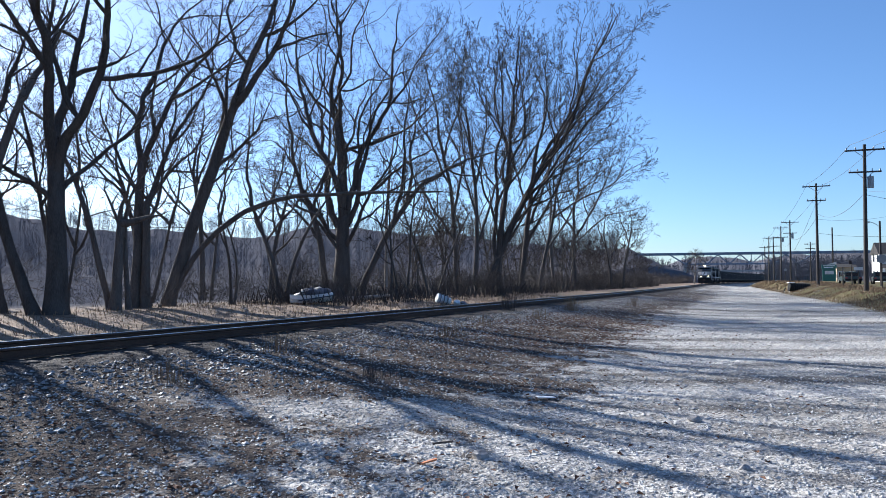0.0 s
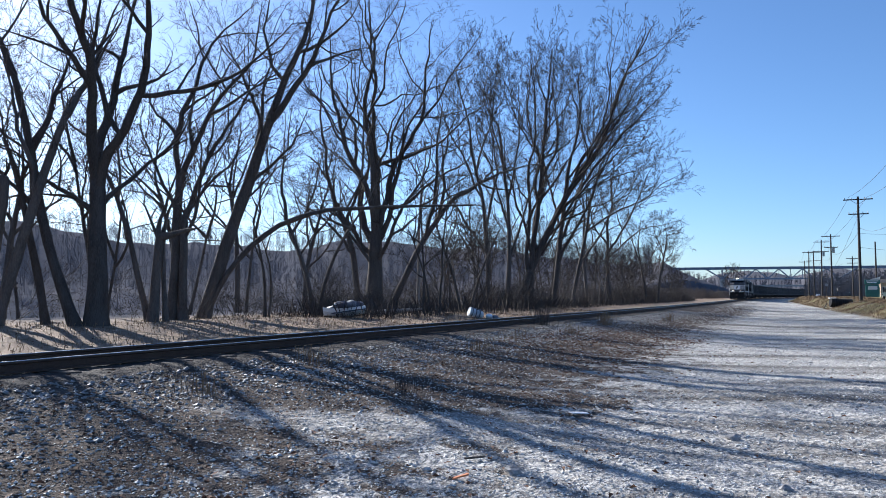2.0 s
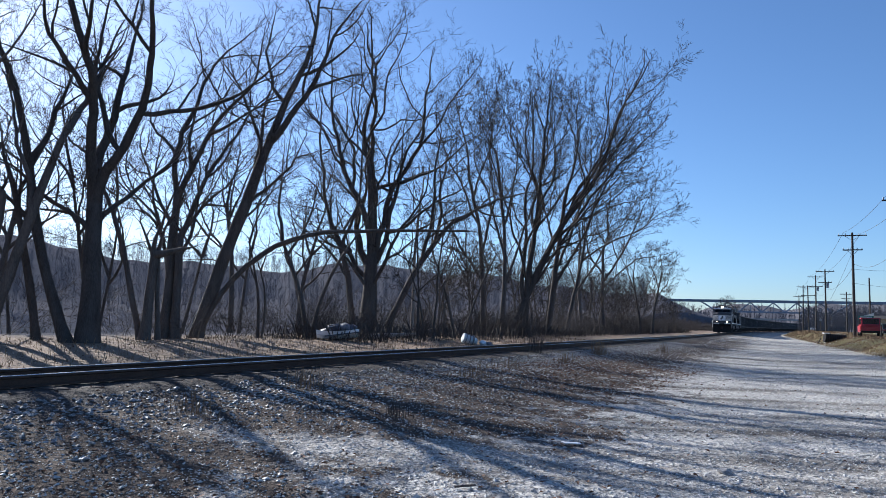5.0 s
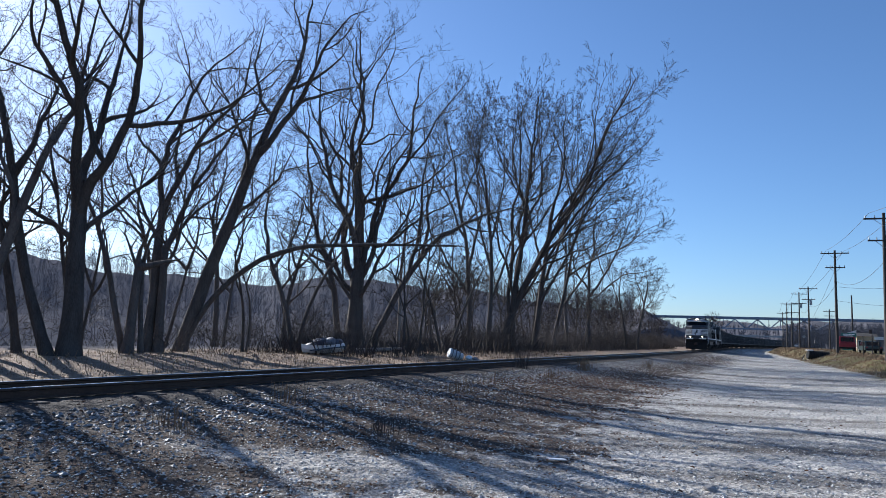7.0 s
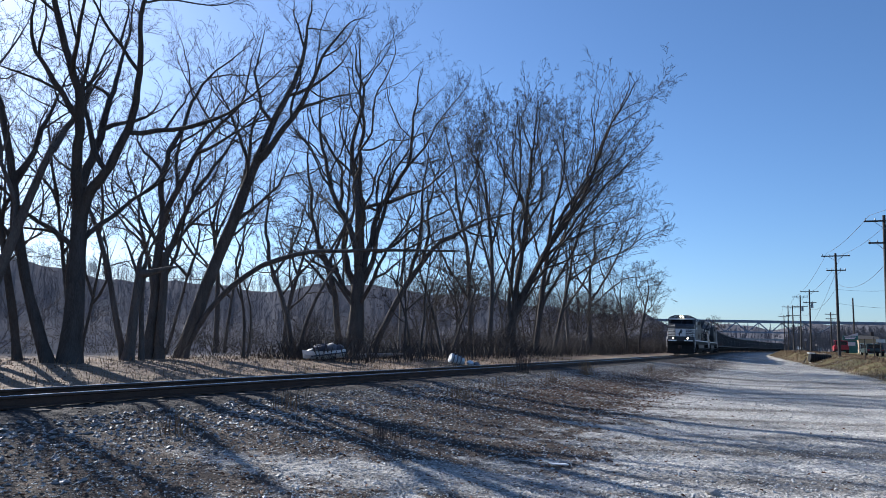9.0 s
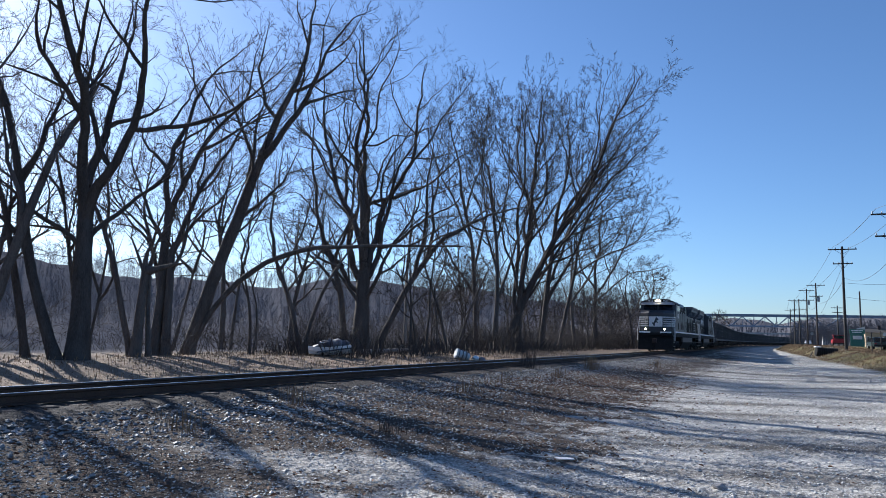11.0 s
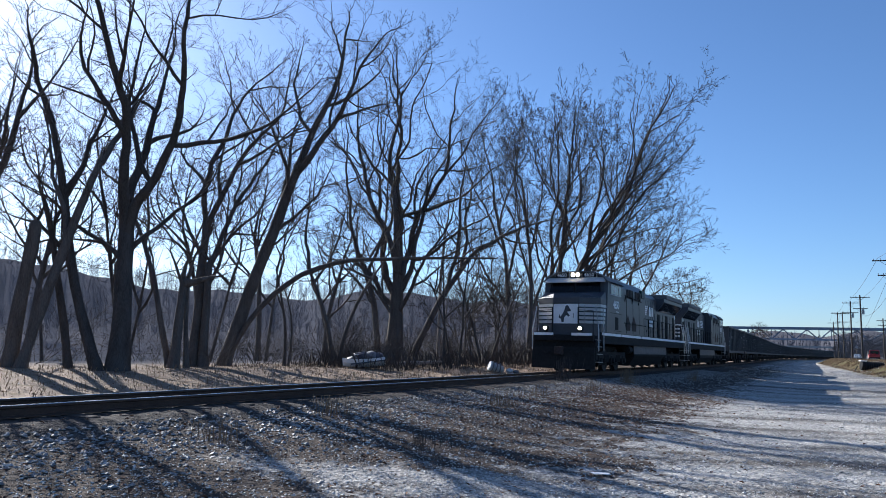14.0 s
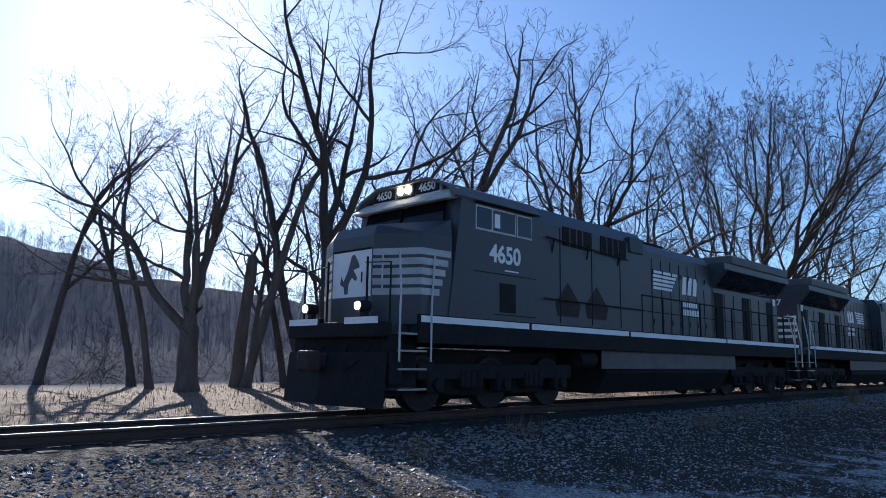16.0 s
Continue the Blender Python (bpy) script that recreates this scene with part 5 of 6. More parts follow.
def vehicle(name, paint, label, kind, L=4.8, W=1.9, H=1.8, cabin=(0.08, 0.82)):
    """Car or van; x is forward, the origin on the ground."""
    ob = tagged(holder(name), label, kind)
    body = prism(bmesh.new(), [(-L / 2, 0.35), (L / 2, 0.35), (L / 2, H * 0.48), (L * 0.46, H * 0.55), (-L * 0.47, H * 0.56), (-L / 2, H * 0.5)], "y", -W / 2, W / 2)
    bmesh.ops.bevel(body, geom=body.edges[:], offset=0.06, segments=2, affect="EDGES")
    part("body", body, paint, ob)
    c0, c1 = -L / 2 + L * cabin[0], -L / 2 + L * cabin[1]
    cab = prism(bmesh.new(), [(c0, H * 0.54), (c1, H * 0.54), (c1 - 0.55, H * 0.96), (c0 + 0.2, H * 0.96)], "y", -W / 2 + 0.1, W / 2 - 0.1)
    bmesh.ops.bevel(cab, geom=cab.edges[:], offset=0.05, segments=2, affect="EDGES")
    cab = part("cabin", cab, paint, ob)
    for sgn in (1, -1):
        y = sgn * (W / 2 - 0.1)
        part("side_window", prism(bmesh.new(), [(c0 + 0.25, H * 0.6), (c1 - 0.25, H * 0.6), (c1 - 0.62, H * 0.9), (c0 + 0.35, H * 0.9)], "y", y, y + sgn * 0.008), GLASS_DARK, cab)
    part("rear_window", boxed((c0 + 0.04, -W / 2 + 0.25, H * 0.62), (c0 + 0.10, W / 2 - 0.25, H * 0.9)), GLASS_DARK, cab)
    for x in (-L * 0.31, L * 0.31):
        for sgn in (1, -1):
            wh = part("wheel", rod(bmesh.new(), (x, sgn * (W / 2 - 0.2), 0.34), (x, sgn * (W / 2 + 0.01), 0.34), 0.34, k=18), RUBBER, ob)
            part("rim", rod(bmesh.new(), (x, sgn * (W / 2 + 0.01), 0.34), (x, sgn * (W / 2 + 0.02), 0.34), 0.2, k=12), STEEL, wh)
    for sgn in (1, -1):
        part("tail_light", boxed((-L / 2 - 0.01, sgn * (W / 2 - 0.32), H * 0.42), (-L / 2 + 0.03, sgn * (W / 2 - 0.1), H * 0.52)), RED, ob)
        part("headlamp", boxed((L / 2 - 0.03, sgn * (W / 2 - 0.42), H * 0.36), (L / 2 + 0.01, sgn * (W / 2 - 0.1), H * 0.46)), WHITE, ob)
    part("bumper", boxed((-L / 2 - 0.06, -W / 2 + 0.05, 0.36), (-L / 2 + 0.1, W / 2 - 0.05, 0.56), 0.03), BLACK_DULL, ob)
    return ob


def house(name, x, y, yaw, w, d, h, roof_h, wall_mat, label, porch=False):
    """Small two-storey house: walls, gabled roof, windows, door."""
    z = height(x, y) - 0.2
    ob = tagged(holder(name, pose(x, y, z, 0, 0, yaw)), label, "house")
    part("wall", boxed((-w / 2, -d / 2, 0), (w / 2, d / 2, h)), wall_mat, ob)
    gable = prism(bmesh.new(), [(-d / 2 - 0.3, h), (d / 2 + 0.3, h), (0, h + roof_h)], "x", -w / 2 - 0.25, w / 2 + 0.25)
    rf = part("roof", gable, ROOF, ob)
    part("chimney", boxed((w * 0.2, -0.3, h + roof_h * 0.5), (w * 0.2 + 0.5, 0.3, h + roof_h + 0.7)), RUSTED, rf)
    for side, pts in (("front", [(-w * 0.28, 1), (w * 0.28, 1), (-w * 0.28, 2), (w * 0.28, 2), (0, 2)]),):
        for wx, storey in pts:
            zc = 1.5 + (storey - 1) * 2.7
            if zc + 0.7 > h:
                continue
            win = part("window", boxed((wx - 0.5, -d / 2 - 0.03, zc - 0.7), (wx + 0.5, -d / 2 + 0.02, zc + 0.7)), WHITE, ob)
            part("pane", boxed((wx - 0.42, -d / 2 - 0.04, zc - 0.62), (wx + 0.42, -d / 2 - 0.005, zc + 0.62)), GLASS_DARK, win)
    for wy in (-d * 0.22, d * 0.22):
        for zc in (1.5, 4.2):
            if zc + 0.7 > h:
                continue
            win = part("window", boxed((-w / 2 - 0.03, wy - 0.5, zc - 0.7), (-w / 2 + 0.02, wy + 0.5, zc + 0.7)), WHITE, ob)
            part("pane", boxed((-w / 2 - 0.04, wy - 0.42, zc - 0.62), (-w / 2 - 0.005, wy + 0.42, zc + 0.62)), GLASS_DARK, win)
    part("door", boxed((-0.5, -d / 2 - 0.04, 0.1), (0.5, -d / 2 + 0.02, 2.15)), GREY_METAL, ob)
    if porch:
        pr = part("porch_roof", prism(bmesh.new(), [(-d / 2 - 2.2, 2.5), (-d / 2, 2.5), (-d / 2, 3.2)], "x", -w / 2, w / 2), ROOF, ob)
        for k in (-w / 2 + 0.15, 0, w / 2 - 0.15):
            part("porch_post", boxed((k - 0.08, -d / 2 - 2.1, 0), (k + 0.08, -d / 2 - 1.94, 2.5)), WHITE, pr)
    return ob


def build_roadside():
    # road strip behind the poles
    v, f = [], []
    for i, k in enumerate(np.linspace(0, 1, 60)):
        c = np.array((26.0, 30.0)) + k * np.array((88.0, 172.0))
        side = np.array((0.890, -0.455))
        for o in (-1.0, 5.5):
            p = c + side * (o + 2.5)
            v.append((p[0], p[1], height(p[0], p[1]) + 0.05))
        if i:
            f.append((2 * i - 2, 2 * i - 1, 2 * i + 1, 2 * i))
    tagged(raw("road", v, f, material("asphalt", (0.20, 0.20, 0.20), (0.13, 0.13, 0.13), 0.8, 25, 0.85, bump=0.2)), "worn pale asphalt road behind the poles", "road", kind="structure")
    # green sign kiosk
    x, y = by_view(28.75, 112)
    z = height(x, y)
    sg = tagged(holder("roadside_sign", pose(x, y, z, 0, 0, -29)), "green roadside sign cabinet with a pale panel on top", "sign")
    part("cabinet", boxed((-0.95, -0.3, 0.1), (0.95, 0.3, 2.0), 0.03), GREEN, sg)
    part("sign_face", boxed((-1.05, -0.33, 2.05), (1.05, 0.33, 2.75), 0.03), GREEN, sg)
    part("panel", boxed((-0.6, -0.34, 1.2), (0.65, -0.28, 1.75)), SIDING, sg, "blank pale notice panel")
    for zz, a, b in ((2.55, -0.8, 0.8), (2.3, -0.7, 0.6)):
        part("text_bar", boxed((a, -0.345, zz - 0.06), (b, -0.33, zz + 0.06)), WHITE, sg)
    part("gable", prism(bmesh.new(), [(-0.3, 2.76), (1.05, 2.76), (1.05, 3.2)], "y", -0.3, 0.3), SIDING, sg)
    # houses
    house("house", *by_view(33.0, 118), -20, 7, 6, 4.9, 2.0, SIDING, "white two-storey house with a porch and grey roof", True)
    house("house", *by_view(29.75, 140), -26, 3.2, 5, 3.0, 0.7, YELLOW, "ochre-walled house behind the sign")
    house("house", *by_view(36.0, 90), -30, 8, 8, 5.5, 2.5, SIDING, "white house with grey shingle roof")
    # parked vehicles
    for az, d, yaw, pt, nm, lb, kd in ((30.0, 88, 70, CAR_DARK, "car", "dark green car parked by the road", "car"), (31.9, 84, 62, CAR_DARK, "pickup", "dark pickup parked beside the house", "pickup")):
        x, y = by_view(az, d)
        c = vehicle(nm, pt, lb, kd, H=1.5)
        c.matrix_basis = pose(x, y, height(x, y) + 0.03, 0, 0, yaw)
    # small road signs on posts
    for az, d, h, w, hh, mt, lb in ((31.95, 60, 2.7, 0.75, 0.75, GREY_METAL, "round road sign seen from behind"), (29.6, 72, 2.0, 0.1, 0.1, GREY_METAL, "thin metal marker post"),
                                    (30.15, 74, 2.1, 0.1, 0.1, GREY_METAL, "thin metal marker post"), (30.55, 80, 1.9, 0.9, 0.35, SIDING, "white rectangular road sign"), (25.95, 120, 2.2, 0.5, 0.5, GREY_METAL, "small road sign seen from behind")):
        x, y = by_view(az, d)
        s = tagged(holder("road_sign", pose(x, y, height(x, y), 0, 0, -az)), lb, "road sign")
        part("post", rod(bmesh.new(), (0, 0, -0.2), (0, 0, h), 0.05, k=8), POLE_WOOD, s)
        if w > 0.2:
            if mt is GREY_METAL:
                part("plate", rod(bmesh.new(), (0, -0.06, h - 0.2), (0, -0.09, h - 0.2), w / 2, k=16), mt, s)
            else:
                part("plate", boxed((-w / 2, -0.09, h - hh), (w / 2, -0.06, h), 0.01), mt, s)
    # street lamp
    x, y = by_view(31.9, 72)
    s = tagged(holder("street_lamp", pose(x, y, height(x, y), 0, 0, 10)), "wooden pole with a street lamp on a curved arm", "street lamp")
    part("shaft", rod(bmesh.new(), (0, 0, -0.2), (0, 0, 6.6), 0.12, 0.09, 10), POLE_WOOD, s)
    t = Tubes()
    t.add([Vector((-1.3 * k, 0, 6.0 + 0.5 * math.sin(k * 1.6))) for k in np.linspace(0, 1, 6)], [0.03] * 6, 6)
    arm = t.build("arm", GREY_METAL, s)
    part("lamp_head", boxed((-1.6, -0.1, 6.42), (-1.2, 0.1, 6.55), 0.03), GREY_METAL, arm)
    # culvert pipe end
    x, y = by_view(26.75, 78)
    z = height(x, y)
    cu = tagged(holder("culvert_pipe", pose(x, y, z, 0, 0, -10) @ Matrix.Diagonal((1.3, 1.3, 1.2, 1))), "short dark corrugated culvert pipe with a pale rim in dry grass", "culvert pipe")
    bm = lathe(bmesh.new(), [(-0.55 + i * 0.085, (0.45 if i % 2 else 0.40) - 0.004 * i) for i in range(18)])
    bmesh.ops.translate(bm, verts=bm.verts, vec=(0, 0, 0.3))
    part("barrel", bm, RUBBER, cu)
    bm = rod(bmesh.new(), (-0.72, 0, 0.36), (-0.56, 0, 0.34), 0.40, 0.44, 20)
    part("end_cap", bm, RUBBER, cu)
    part("cap_plate", boxed((-0.8, -0.3, 0.7), (-0.35, 0.3, 0.78), 0.02), WHITE, cu)
    for az, d, a in ((25.7, 84, 30), (26.2, 80, 0)):
        x, y = by_view(az, d)
        st = tagged(holder("wooden_stake", pose(x, y, height(x, y) - 0.1, 0, a, 0)), "short leaning wooden stake in dry grass", "stake")
        part("stake", boxed((-0.05, -0.05, 0), (0.05, 0.05, 0.9 if a else 0.35), 0.01), SIDING if not a else POLE_WOOD, st)


# ---- bank clutter ----
def build_boat():
    x, y = -5.9, 31.9
    z = height(x, y)
    ob = tagged(holder("boat", pose(x, y, z, 0, -8, 12) @ Matrix.Diagonal((1, 1, 0.82, 1))), "small white boat hull with dark stripe heaped with grey tarps", "boat")
    hull = bmesh.new()
    rings = []
    for i, u in enumerate(np.linspace(0, 1, 9)):
        w = 0.5 * (math.sin(math.pi * min(1, (u + 0.05) * 0.62)) ** 0.6)
        lift = 0.22 * (1 - u) ** 3
        rings.append([hull.verts.new((-0.95 + 1.9 * u, yy * w, 0.08 + lift + zz)) for yy, zz in ((-1, 0.42), (-0.95, 0.2), (-0.5, 0.02), (0, -0.03), (0.5, 0.02), (0.95, 0.2), (1, 0.42))])
    for a, b in zip(rings[:-1], rings[1:]):
        for j in range(6):
            hull.faces.new((a[j], a[j + 1], b[j + 1], b[j]))
        hull.faces.new((a[6], a[0], b[0], b[6]))
    hull.faces.new(rings[0])
    hull.faces.new(rings[-1][::-1])
    bmesh.ops.recalc_face_normals(hull, faces=hull.faces)
    part("hull", hull, BOAT_WHITE, ob)
    for sgn in (1, -1):
        part("stripe", boxed((-0.6, sgn * 0.47, 0.30), (0.95, sgn * 0.512, 0.37)), BOAT_BLUE, ob)
    rng = random.Random(8)
    for cx, cz, r in ((-0.45, 0.58, 0.26), (-0.1, 0.72, 0.3), (0.3, 0.66, 0.32), (0.65, 0.6, 0.22)):
        bm = bmesh.new()
        bmesh.ops.create_icosphere(bm, subdivisions=3, radius=r, matrix=Matrix.Translation((cx, 0, cz)) @ Matrix.Diagonal((1.25, 1.2, 0.75, 1)))
        for vv in bm.verts:
            vv.co += vv.normal * 0.07 * noise.noise(vv.co * 5 + Vector((cx * 9, 0, 0)))
        part("tarp", bm, TARP if rng.random() < 0.7 else BOAT_BLUE, ob)
    part("windscreen", boxed((-0.5, -0.3, 0.78), (-0.15, 0.3, 0.82)), BOAT_WHITE, ob)
    # fallen log and washed-up bundle
    lx, ly = -3.95, 35.8
    lg = tagged(holder("fallen_log", pose(lx, ly, height(lx, ly) + 0.08, 0, 0, 18)), "pale weathered fallen log in dry brush", "log")
    t = Tubes()
    t.add([Vector((-1.3 + 0.37 * i, 0.05 * math.sin(i), 0.06 + 0.03 * i)) for i in range(8)], [0.13, 0.14, 0.12, 0.12, 0.1, 0.09, 0.07, 0.05], 8)
    t.build("log", PALE_BARK, lg, True)
    t = Tubes()
    t.add([Vector((0.6, 0, 0.2)), Vector((1.0, 0.1, 0.45)), Vector((1.5, 0.1, 0.5))], [0.05, 0.04, 0.02], 6)
    t.build("broken_limb", BARK, lg)
    bx, by = 0.0, 36.6
    bd = tagged(holder("plastic_drum", pose(bx, by, height(bx, by) + 0.05, 0, 14, 20)), "crushed white plastic drum with dark hoops lying in brush", "drum")
    bm = lathe(bmesh.new(), [(-0.40 + i * 0.055, (0.26 if i % 2 else 0.235) - 0.006 * i) for i in range(15)])
    bmesh.ops.translate(bm, verts=bm.verts, vec=(0, 0, 0.22))
    part("barrel", bm, VISOR, bd)
    for k in (-0.28, -0.08, 0.12):
        part("hoop", rod(bmesh.new(), (k, 0, 0.22), (k + 0.04, 0, 0.22), 0.268, 0.262, 18), TARP, bd)
    for i, (ox, oy, rr) in enumerate(((0.75, 0.2, 0.2), (1.05, -0.1, 0.16))):
        bm = bmesh.new()
        bmesh.ops.create_icosphere(bm, subdivisions=3, radius=rr)
        for vv in bm.verts:
            vv.co += vv.normal * 0.06 * noise.noise(vv.co * 6)
            vv.co.z *= 0.7
        b = part("rubbish_bag", bm, TARP if i else BOAT_WHITE)
        b.matrix_basis = pose(bx + ox, by + oy, height(bx + ox, by + oy) + rr * 0.5)
        tagged(b, "crumpled plastic rubbish bag in dry brush", "rubbish bag", "rubbish on the bank")


def pebble_kind(seed, squash):
    rng = random.Random(seed)
    bm = bmesh.new()
    for q in ((1, 0, 0), (-1, 0, 0), (0, 1, 0), (0, -1, 0), (0.3, 0.2, 1), (0, 0, -1)):
        bm.verts.new(q)
    bm.verts.ensure_lookup_table()
    for a, b, c in ((0, 2, 4), (2, 1, 4), (1, 3, 4), (3, 0, 4), (2, 0, 5), (1, 2, 5), (3, 1, 5), (0, 3, 5)):
        bm.faces.new((bm.verts[a], bm.verts[b], bm.verts[c]))
    bm.verts.index_update()
    pts = [(vv.co * rng.uniform(0.65, 1.1)) for vv in bm.verts]
    faces = [[vv.index for vv in ff.verts] for ff in bm.faces]
    bm.free()
    a = np.array([(p.x * 1.2, p.y, p.z * squash) for p in pts])
    return a, np.array(faces)


def scatter(name, where, size, mat, label, cat, kinds):
    """Loose stones as one mesh. where: plan points; size: radii."""
    vs, fs, base = [], [], 0
    rng = np.random.default_rng(11)
    z = plan(where[:, 0], where[:, 1])[0]
    for i, (p, r) in enumerate(zip(where, size)):
        a, f = kinds[i % len(kinds)]
        c, s = math.cos(i * 2.4), math.sin(i * 2.4)
        q = a * r
        q = np.stack((q[:, 0] * c - q[:, 1] * s + p[0], q[:, 0] * s + q[:, 1] * c + p[1], q[:, 2] + z[i] + r * 0.25), -1)
        vs.append(q)
        fs.append(f + base)
        base += len(a)
    ob = raw(name, np.vstack(vs).tolist(), np.vstack(fs).tolist(), mat)
    return tagged(ob, label, cat, kind="stuff")


def build_litter():
    rng = np.random.default_rng(21)
    kinds = [pebble_kind(k, 0.62) for k in range(5)]
    # gravel of the lot, in front of the camera
    n = 70000
    az, r = np.radians(rng.uniform(-45, 36, n)), 4.2 + 26 * rng.random(n) ** 1.6
    w = np.stack((r * np.sin(az), r * np.cos(az)), -1)
    m = line_n(w @ U) - w @ N
    w = w[m > 3.0]
    size = rng.gamma(2.5, 0.003, len(w)) + 0.004
    scatter("loose_gravel", w, size, STONE, "loose pale grey gravel on the lot", "gravel", kinds)
    n = 9000
    s, o = 8 + 95 * rng.random(n) ** 1.3, -rng.uniform(3.0, 16, n)
    w = np.array([on_track(a, 0, b)[:2] for a, b in zip(s, o)])
    scatter("coarse_gravel", w, rng.uniform(0.012, 0.03, n) * (1 + s / 90), STONE, "coarser pale stones and clods across the lot", "gravel", kinds)
    # ballast
    n = 14000
    s, o = -14 + 70 * rng.random(n) ** 1.3, -(1.85 + np.abs(rng.normal(0, 1.3, n)))
    w = np.array([on_track(a, 0, b)[:2] for a, b in zip(s, o)])
    scatter("ballast", w, rng.uniform(0.018, 0.045, n), BALLAST, "dark crushed stone ballast beside the rails", "ballast", kinds)
    n = 2500
    s, o = -14 + 60 * rng.random(n) ** 1.3, rng.uniform(-0.7, 0.7, n)
    w = np.array([on_track(a, 0, b)[:2] for a, b in zip(s, o)])
    scatter("track_bed_stone", w, rng.uniform(0.02, 0.04, n), BALLAST, "dark stones between the rails", "ballast", kinds)
    # dry leaves
    rg = random.Random(31)
    v, f = [], []
    for i in range(15000):
        q = rg.random()
        if q < 0.55:
            a, rr = radians(rg.uniform(-44, 30)), 4.5 + 22 * rg.random() ** 1.4
            x, y = rr * math.sin(a), rr * math.cos(a)
            if rg.random() > 0.06 + 0.9 * float(plan(x, y)[1]):
                continue
        elif q < 0.68:
            p = on_track(rg.uniform(-15, 45), 0, rg.uniform(3.5, 10))
            x, y = p.x, p.y
        else:
            p = on_track(rg.gauss(21, 5), 0, -rg.uniform(2.8, 7.5))
            x, y = p.x, p.y
        z = height(x, y) + rg.uniform(0.005, 0.03)
        l, a, t = rg.uniform(0.018, 0.04), rg.uniform(0, 6.28), rg.uniform(-0.7, 0.7)
        ca, sa = math.cos(a), math.sin(a)
        k = len(v)
        for dx, dy, dz in ((-l, 0, 0), (0, -l * 0.6, l * 0.4), (l, 0, l * t), (0, l * 0.6, l * 0.35)):
            v.append((x + dx * ca - dy * sa, y + dx * sa + dy * ca, z + dz))
        f.append((k, k + 1, k + 2))
        f.append((k, k + 2, k + 3))
    tagged(raw("fallen_leaves", v, f, LEAF), "scattered dry brown leaves", "leaves", kind="stuff")

    # dry grass: verge, litter strip, tufts beside the track
    def blades(name, spots, mat, label, lo, hi):
        v, f = [], []
        for x, y, k in spots:
            z = height(x, y)
            a, h = rg.uniform(0, 6.28), rg.uniform(lo, hi) * k
            dx, dy, w = math.cos(a), math.sin(a), 0.004 + 0.0002 * math.hypot(x, y)
            b = rg.uniform(0.1, 0.6) * h
            i = len(v)
            v.extend(((x - dy * w, y + dx * w, z), (x + dy * w, y - dx * w, z), (x + dx * b * 0.4 + dy * w, y + dy * b * 0.4 - dx * w, z + h * 0.6), (x + dx * b, y + dy * b, z + h)))
            f.extend(((i, i + 1, i + 2), (i, i + 2, i + 3)))
        tagged(raw(name, v, f, mat), label, "grass", kind="stuff")
    spots = []
    for _ in range(26000):
        s = 38 + 150 * rg.random() ** 1.5
        toe = float(np.interp(s, (40, 68, 82, 120, 190, 400), (15.6, 14.0, 12.8, 11.5, 10.0, 8.0)))
        p = on_track(s, 0, -(toe + rg.uniform(0.2, 7)))
        spots.append((p.x, p.y, 1 + 0.004 * s))
    blades("dry_verge_grass", spots, STRAW, "dry straw-coloured grass on the verge bank", 0.04, 0.15)
    spots = []
    for _ in range(12000):
        p = on_track(-20 + 75 * rg.random(), 0, rg.uniform(3.6, 12))
        spots.append((p.x, p.y, rg.choice((0.4, 0.6, 1))))
    blades("dry_bank_grass", spots, STRAW, "short dry grass beyond the track", 0.06, 0.22)
    spots = []
    for _ in range(9000):
        p = on_track(26 + 120 * rg.random() ** 1.4, 0, rg.uniform(6.5, 12))
        spots.append((p.x, p.y, rg.choice((0.6, 1, 1.5))))
    blades("brown_weeds", spots, BRUSH, "brown dead weeds at the foot of the trees", 0.2, 0.7)
    # upright dead weed tufts on the near side
    for az, d, n, h, k in ((5.4, 27, 60, 0.85, "reddish"), (10.3, 30, 90, 0.6, "straw"), (15.1, 36, 40, 0.6, "straw"), (0.6, 16.5, 40, 0.3, "straw"), (-13, 12.5, 30, 0.35, "straw"), (-21, 9.2, 26, 0.3, "straw"),
                           (7.5, 24, 30, 0.4, "straw"), (-5.5, 10.5, 26, 0.25, "reddish"), (3.2, 20, 30, 0.3, "straw")):
        cx, cy = by_view(az, d)
        v, f = [], []
        for _ in range(n):
            a = rg.uniform(0, 6.28)
            x, y = rg.gauss(0, 0.16), rg.gauss(0, 0.16)
            hh, w = h * rg.uniform(0.4, 1.1), 0.006
            dx, dy = math.cos(a), math.sin(a)
            b = rg.uniform(0.05, 0.35) * hh
            i = len(v)
            v.extend(((x - w, y, -0.05), (x + w, y, -0.05), (x + dx * b + w * 0.6, y + dy * b, hh), (x + dx * b - w * 0.6, y + dy * b, hh)))
            f.append((i, i + 1, i + 2, i + 3))
        t = raw("weed_tuft", v, f, BRUSH if k == "reddish" else STRAW)
        t.matrix_basis = pose(cx, cy, height(cx, cy))
        tagged(t, "upright dead %s weed tuft beside the track" % k, "weeds", "weed tufts", "stuff")
    # single scraps
    for x, y, a, mat, lo, hi, lb in ((1.36, 9.4, 20, BOAT_WHITE, (-0.12, -0.06, 0), (0.12, 0.06, 0.012), "flattened white paper scrap on gravel"),
                                     (-0.12, 5.95, 5, ORANGE, (-0.07, -0.02, 0), (0.07, 0.02, 0.015), "orange plastic scrap on gravel"),
                                     (0.0, 6.6, 15, BARK, (-0.1, -0.008, 0), (0.1, 0.008, 0.02), "short dry stick on gravel")):
        b = part("litter_scrap", boxed(lo, hi, 0.004), mat)
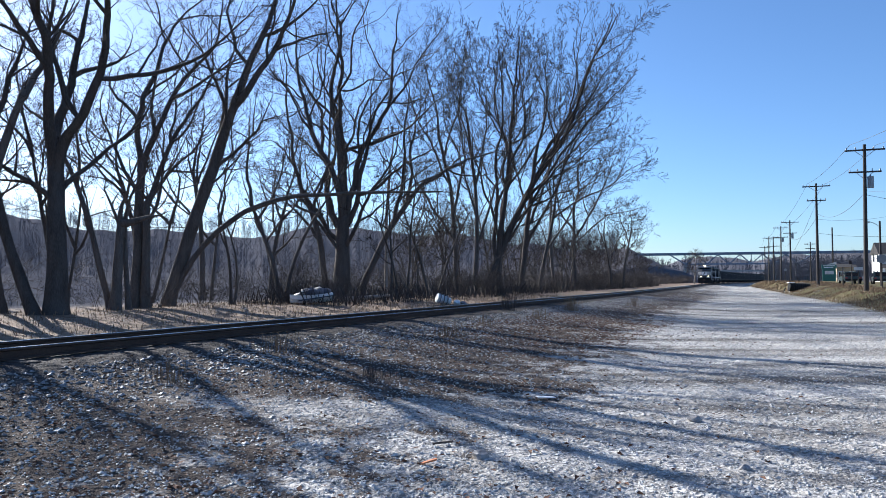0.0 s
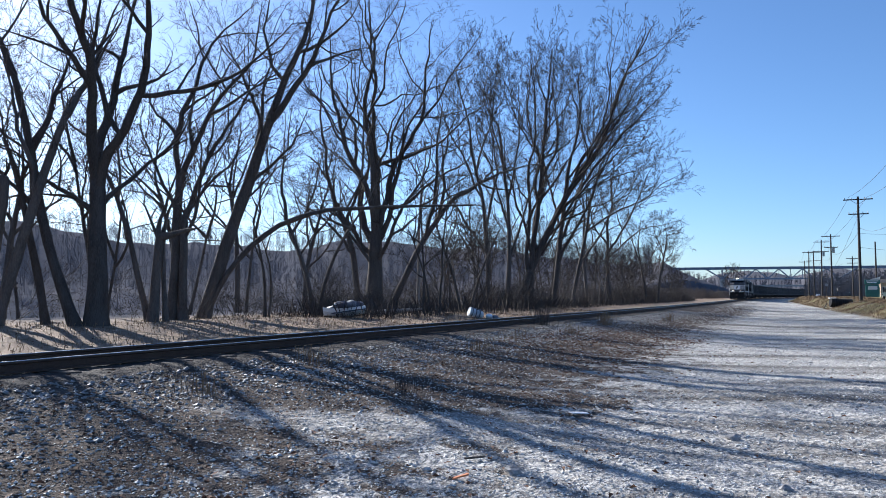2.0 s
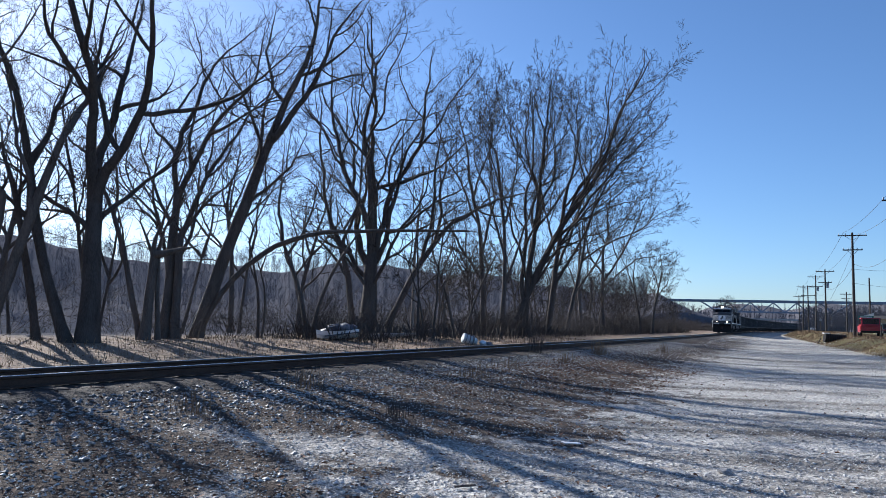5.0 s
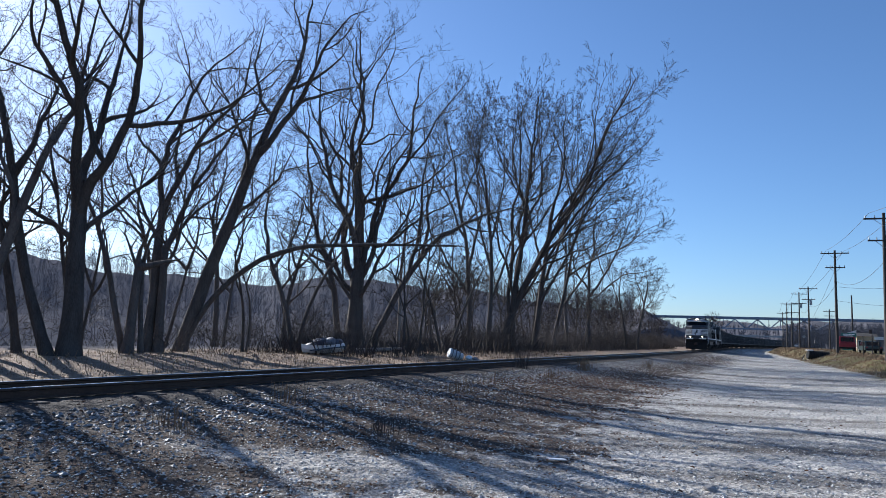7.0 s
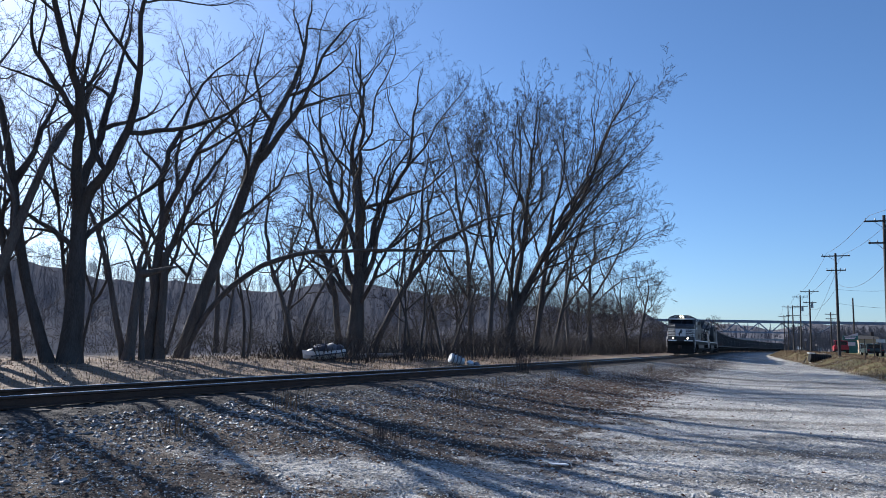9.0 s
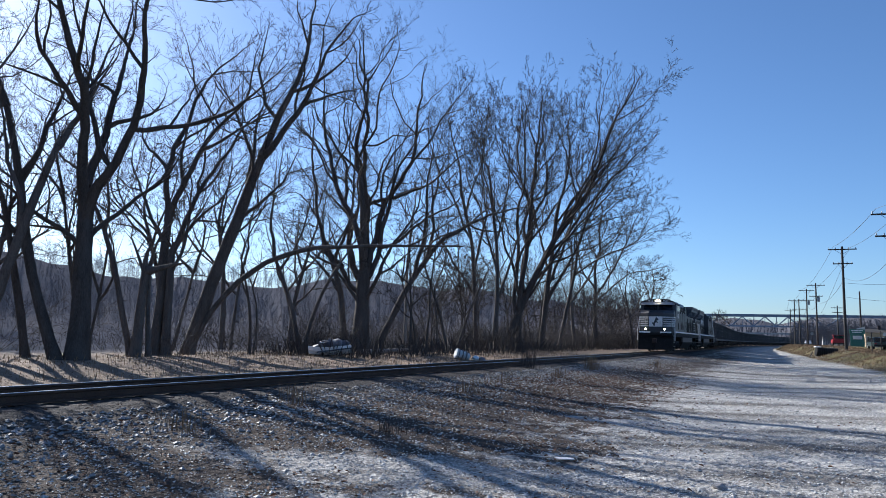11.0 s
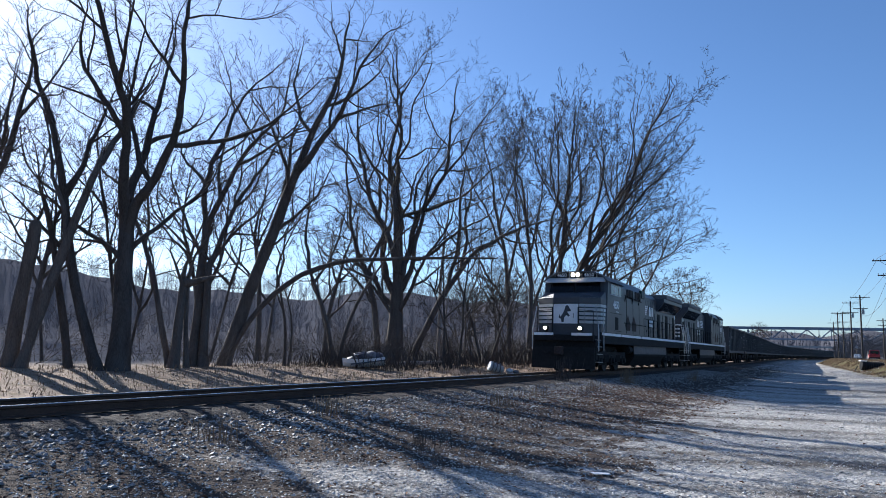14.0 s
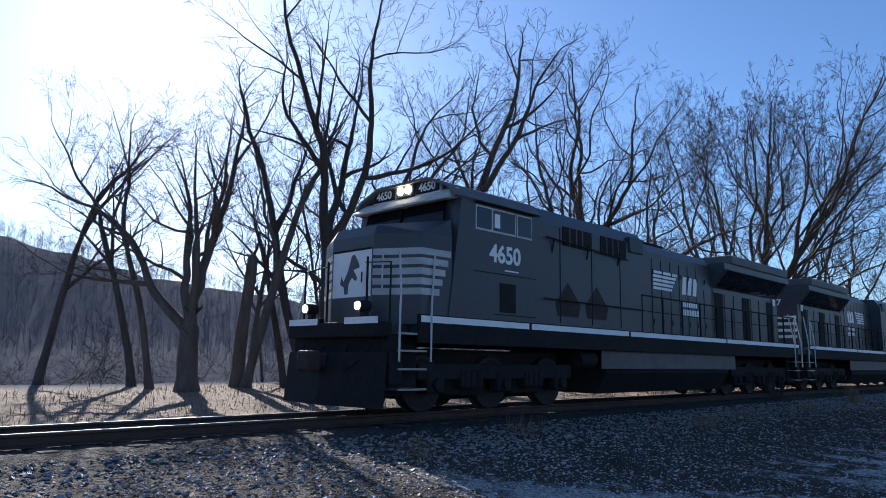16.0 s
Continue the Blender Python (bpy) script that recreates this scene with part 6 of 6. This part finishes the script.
        for vv in b.data.vertices:
            vv.co.z += 0.02 * math.sin(vv.co.x * 30)
        b.matrix_basis = pose(x, y, height(x, y) + 0.02, 0, 0, a)
        tagged(b, lb, "litter", "scraps on the gravel")
    for x, y, r in ((0.33, 6.2, 0.07), (2.9, 8.2, 0.07), (2.5, 5.9, 0.05)):
        bm = bmesh.new()
        bmesh.ops.create_icosphere(bm, subdivisions=2, radius=r)
        for vv in bm.verts:
            vv.co += vv.normal * r * 0.5 * noise.noise(vv.co * 18 + Vector((x, y, 0)))
            vv.co.z *= 0.6
        b = part("clod", bm, BALLAST)
        b.matrix_basis = pose(x, y, height(x, y) + r * 0.3)
        tagged(b, "dark lump of dirt on the gravel", "clod", "lumps on the gravel")


# ---- build ----
build_ground()
build_train()
build_trees()
build_thicket()
build_woods()
build_poles()
build_bridge()
build_roadside()
build_boat()
build_litter()
red_van = vehicle("van", RED, "red van driving away along the road", "van", L=4.6, W=1.95, H=2.0, cabin=(0.02, 0.85))
white_car = vehicle("car", CAR_WHITE, "white car on the far road", "car", H=1.5)
build_track()


def motions():
    for ob, behind, base, back in TRAIN:
        walk(ob, train_rows(behind, base, back))
    for ob, behind, base, back in TRAIN[:5]:
        for wheel in [c for c in ob.children_recursive if c.name.startswith("wheel")]:
            at = wheel.location.copy()
            rows = []
            for k in range(241):
                a = SPEED * k / 15 / 0.545 * (-1 if back else 1)
                rows.append((k / 15, Matrix.Translation(at) @ Matrix.Rotation(a, 4, "Y")))
            walk(wheel, rows)

    def drive(ob, legs):
        rows = []
        for i, (t, x, y) in enumerate(legs):
            a, b = legs[max(0, i - 1)], legs[min(len(legs) - 1, i + 1)]
            rows.append((t, pose(x, y, height(x, y) + 0.06, 0, 0, math.degrees(math.atan2(b[2] - a[2], b[1] - a[1])))))
        walk(ob, rows)
    drive(red_van, ((0, 27.0, 37.0), (2, 33.2, 53.0), (4, 38.9, 69.0), (6.3, 48.2, 88.0), (9, 58.8, 110.0), (11.5, 67.5, 130.0), (13.5, 75.0, 147.0), (16, 85.0, 168.0)))
    drive(white_car, ((0, 151.0, 318.0), (6, 131.0, 275.0), (12, 110.0, 228.0), (16, 98.5, 200.0)))


motions()
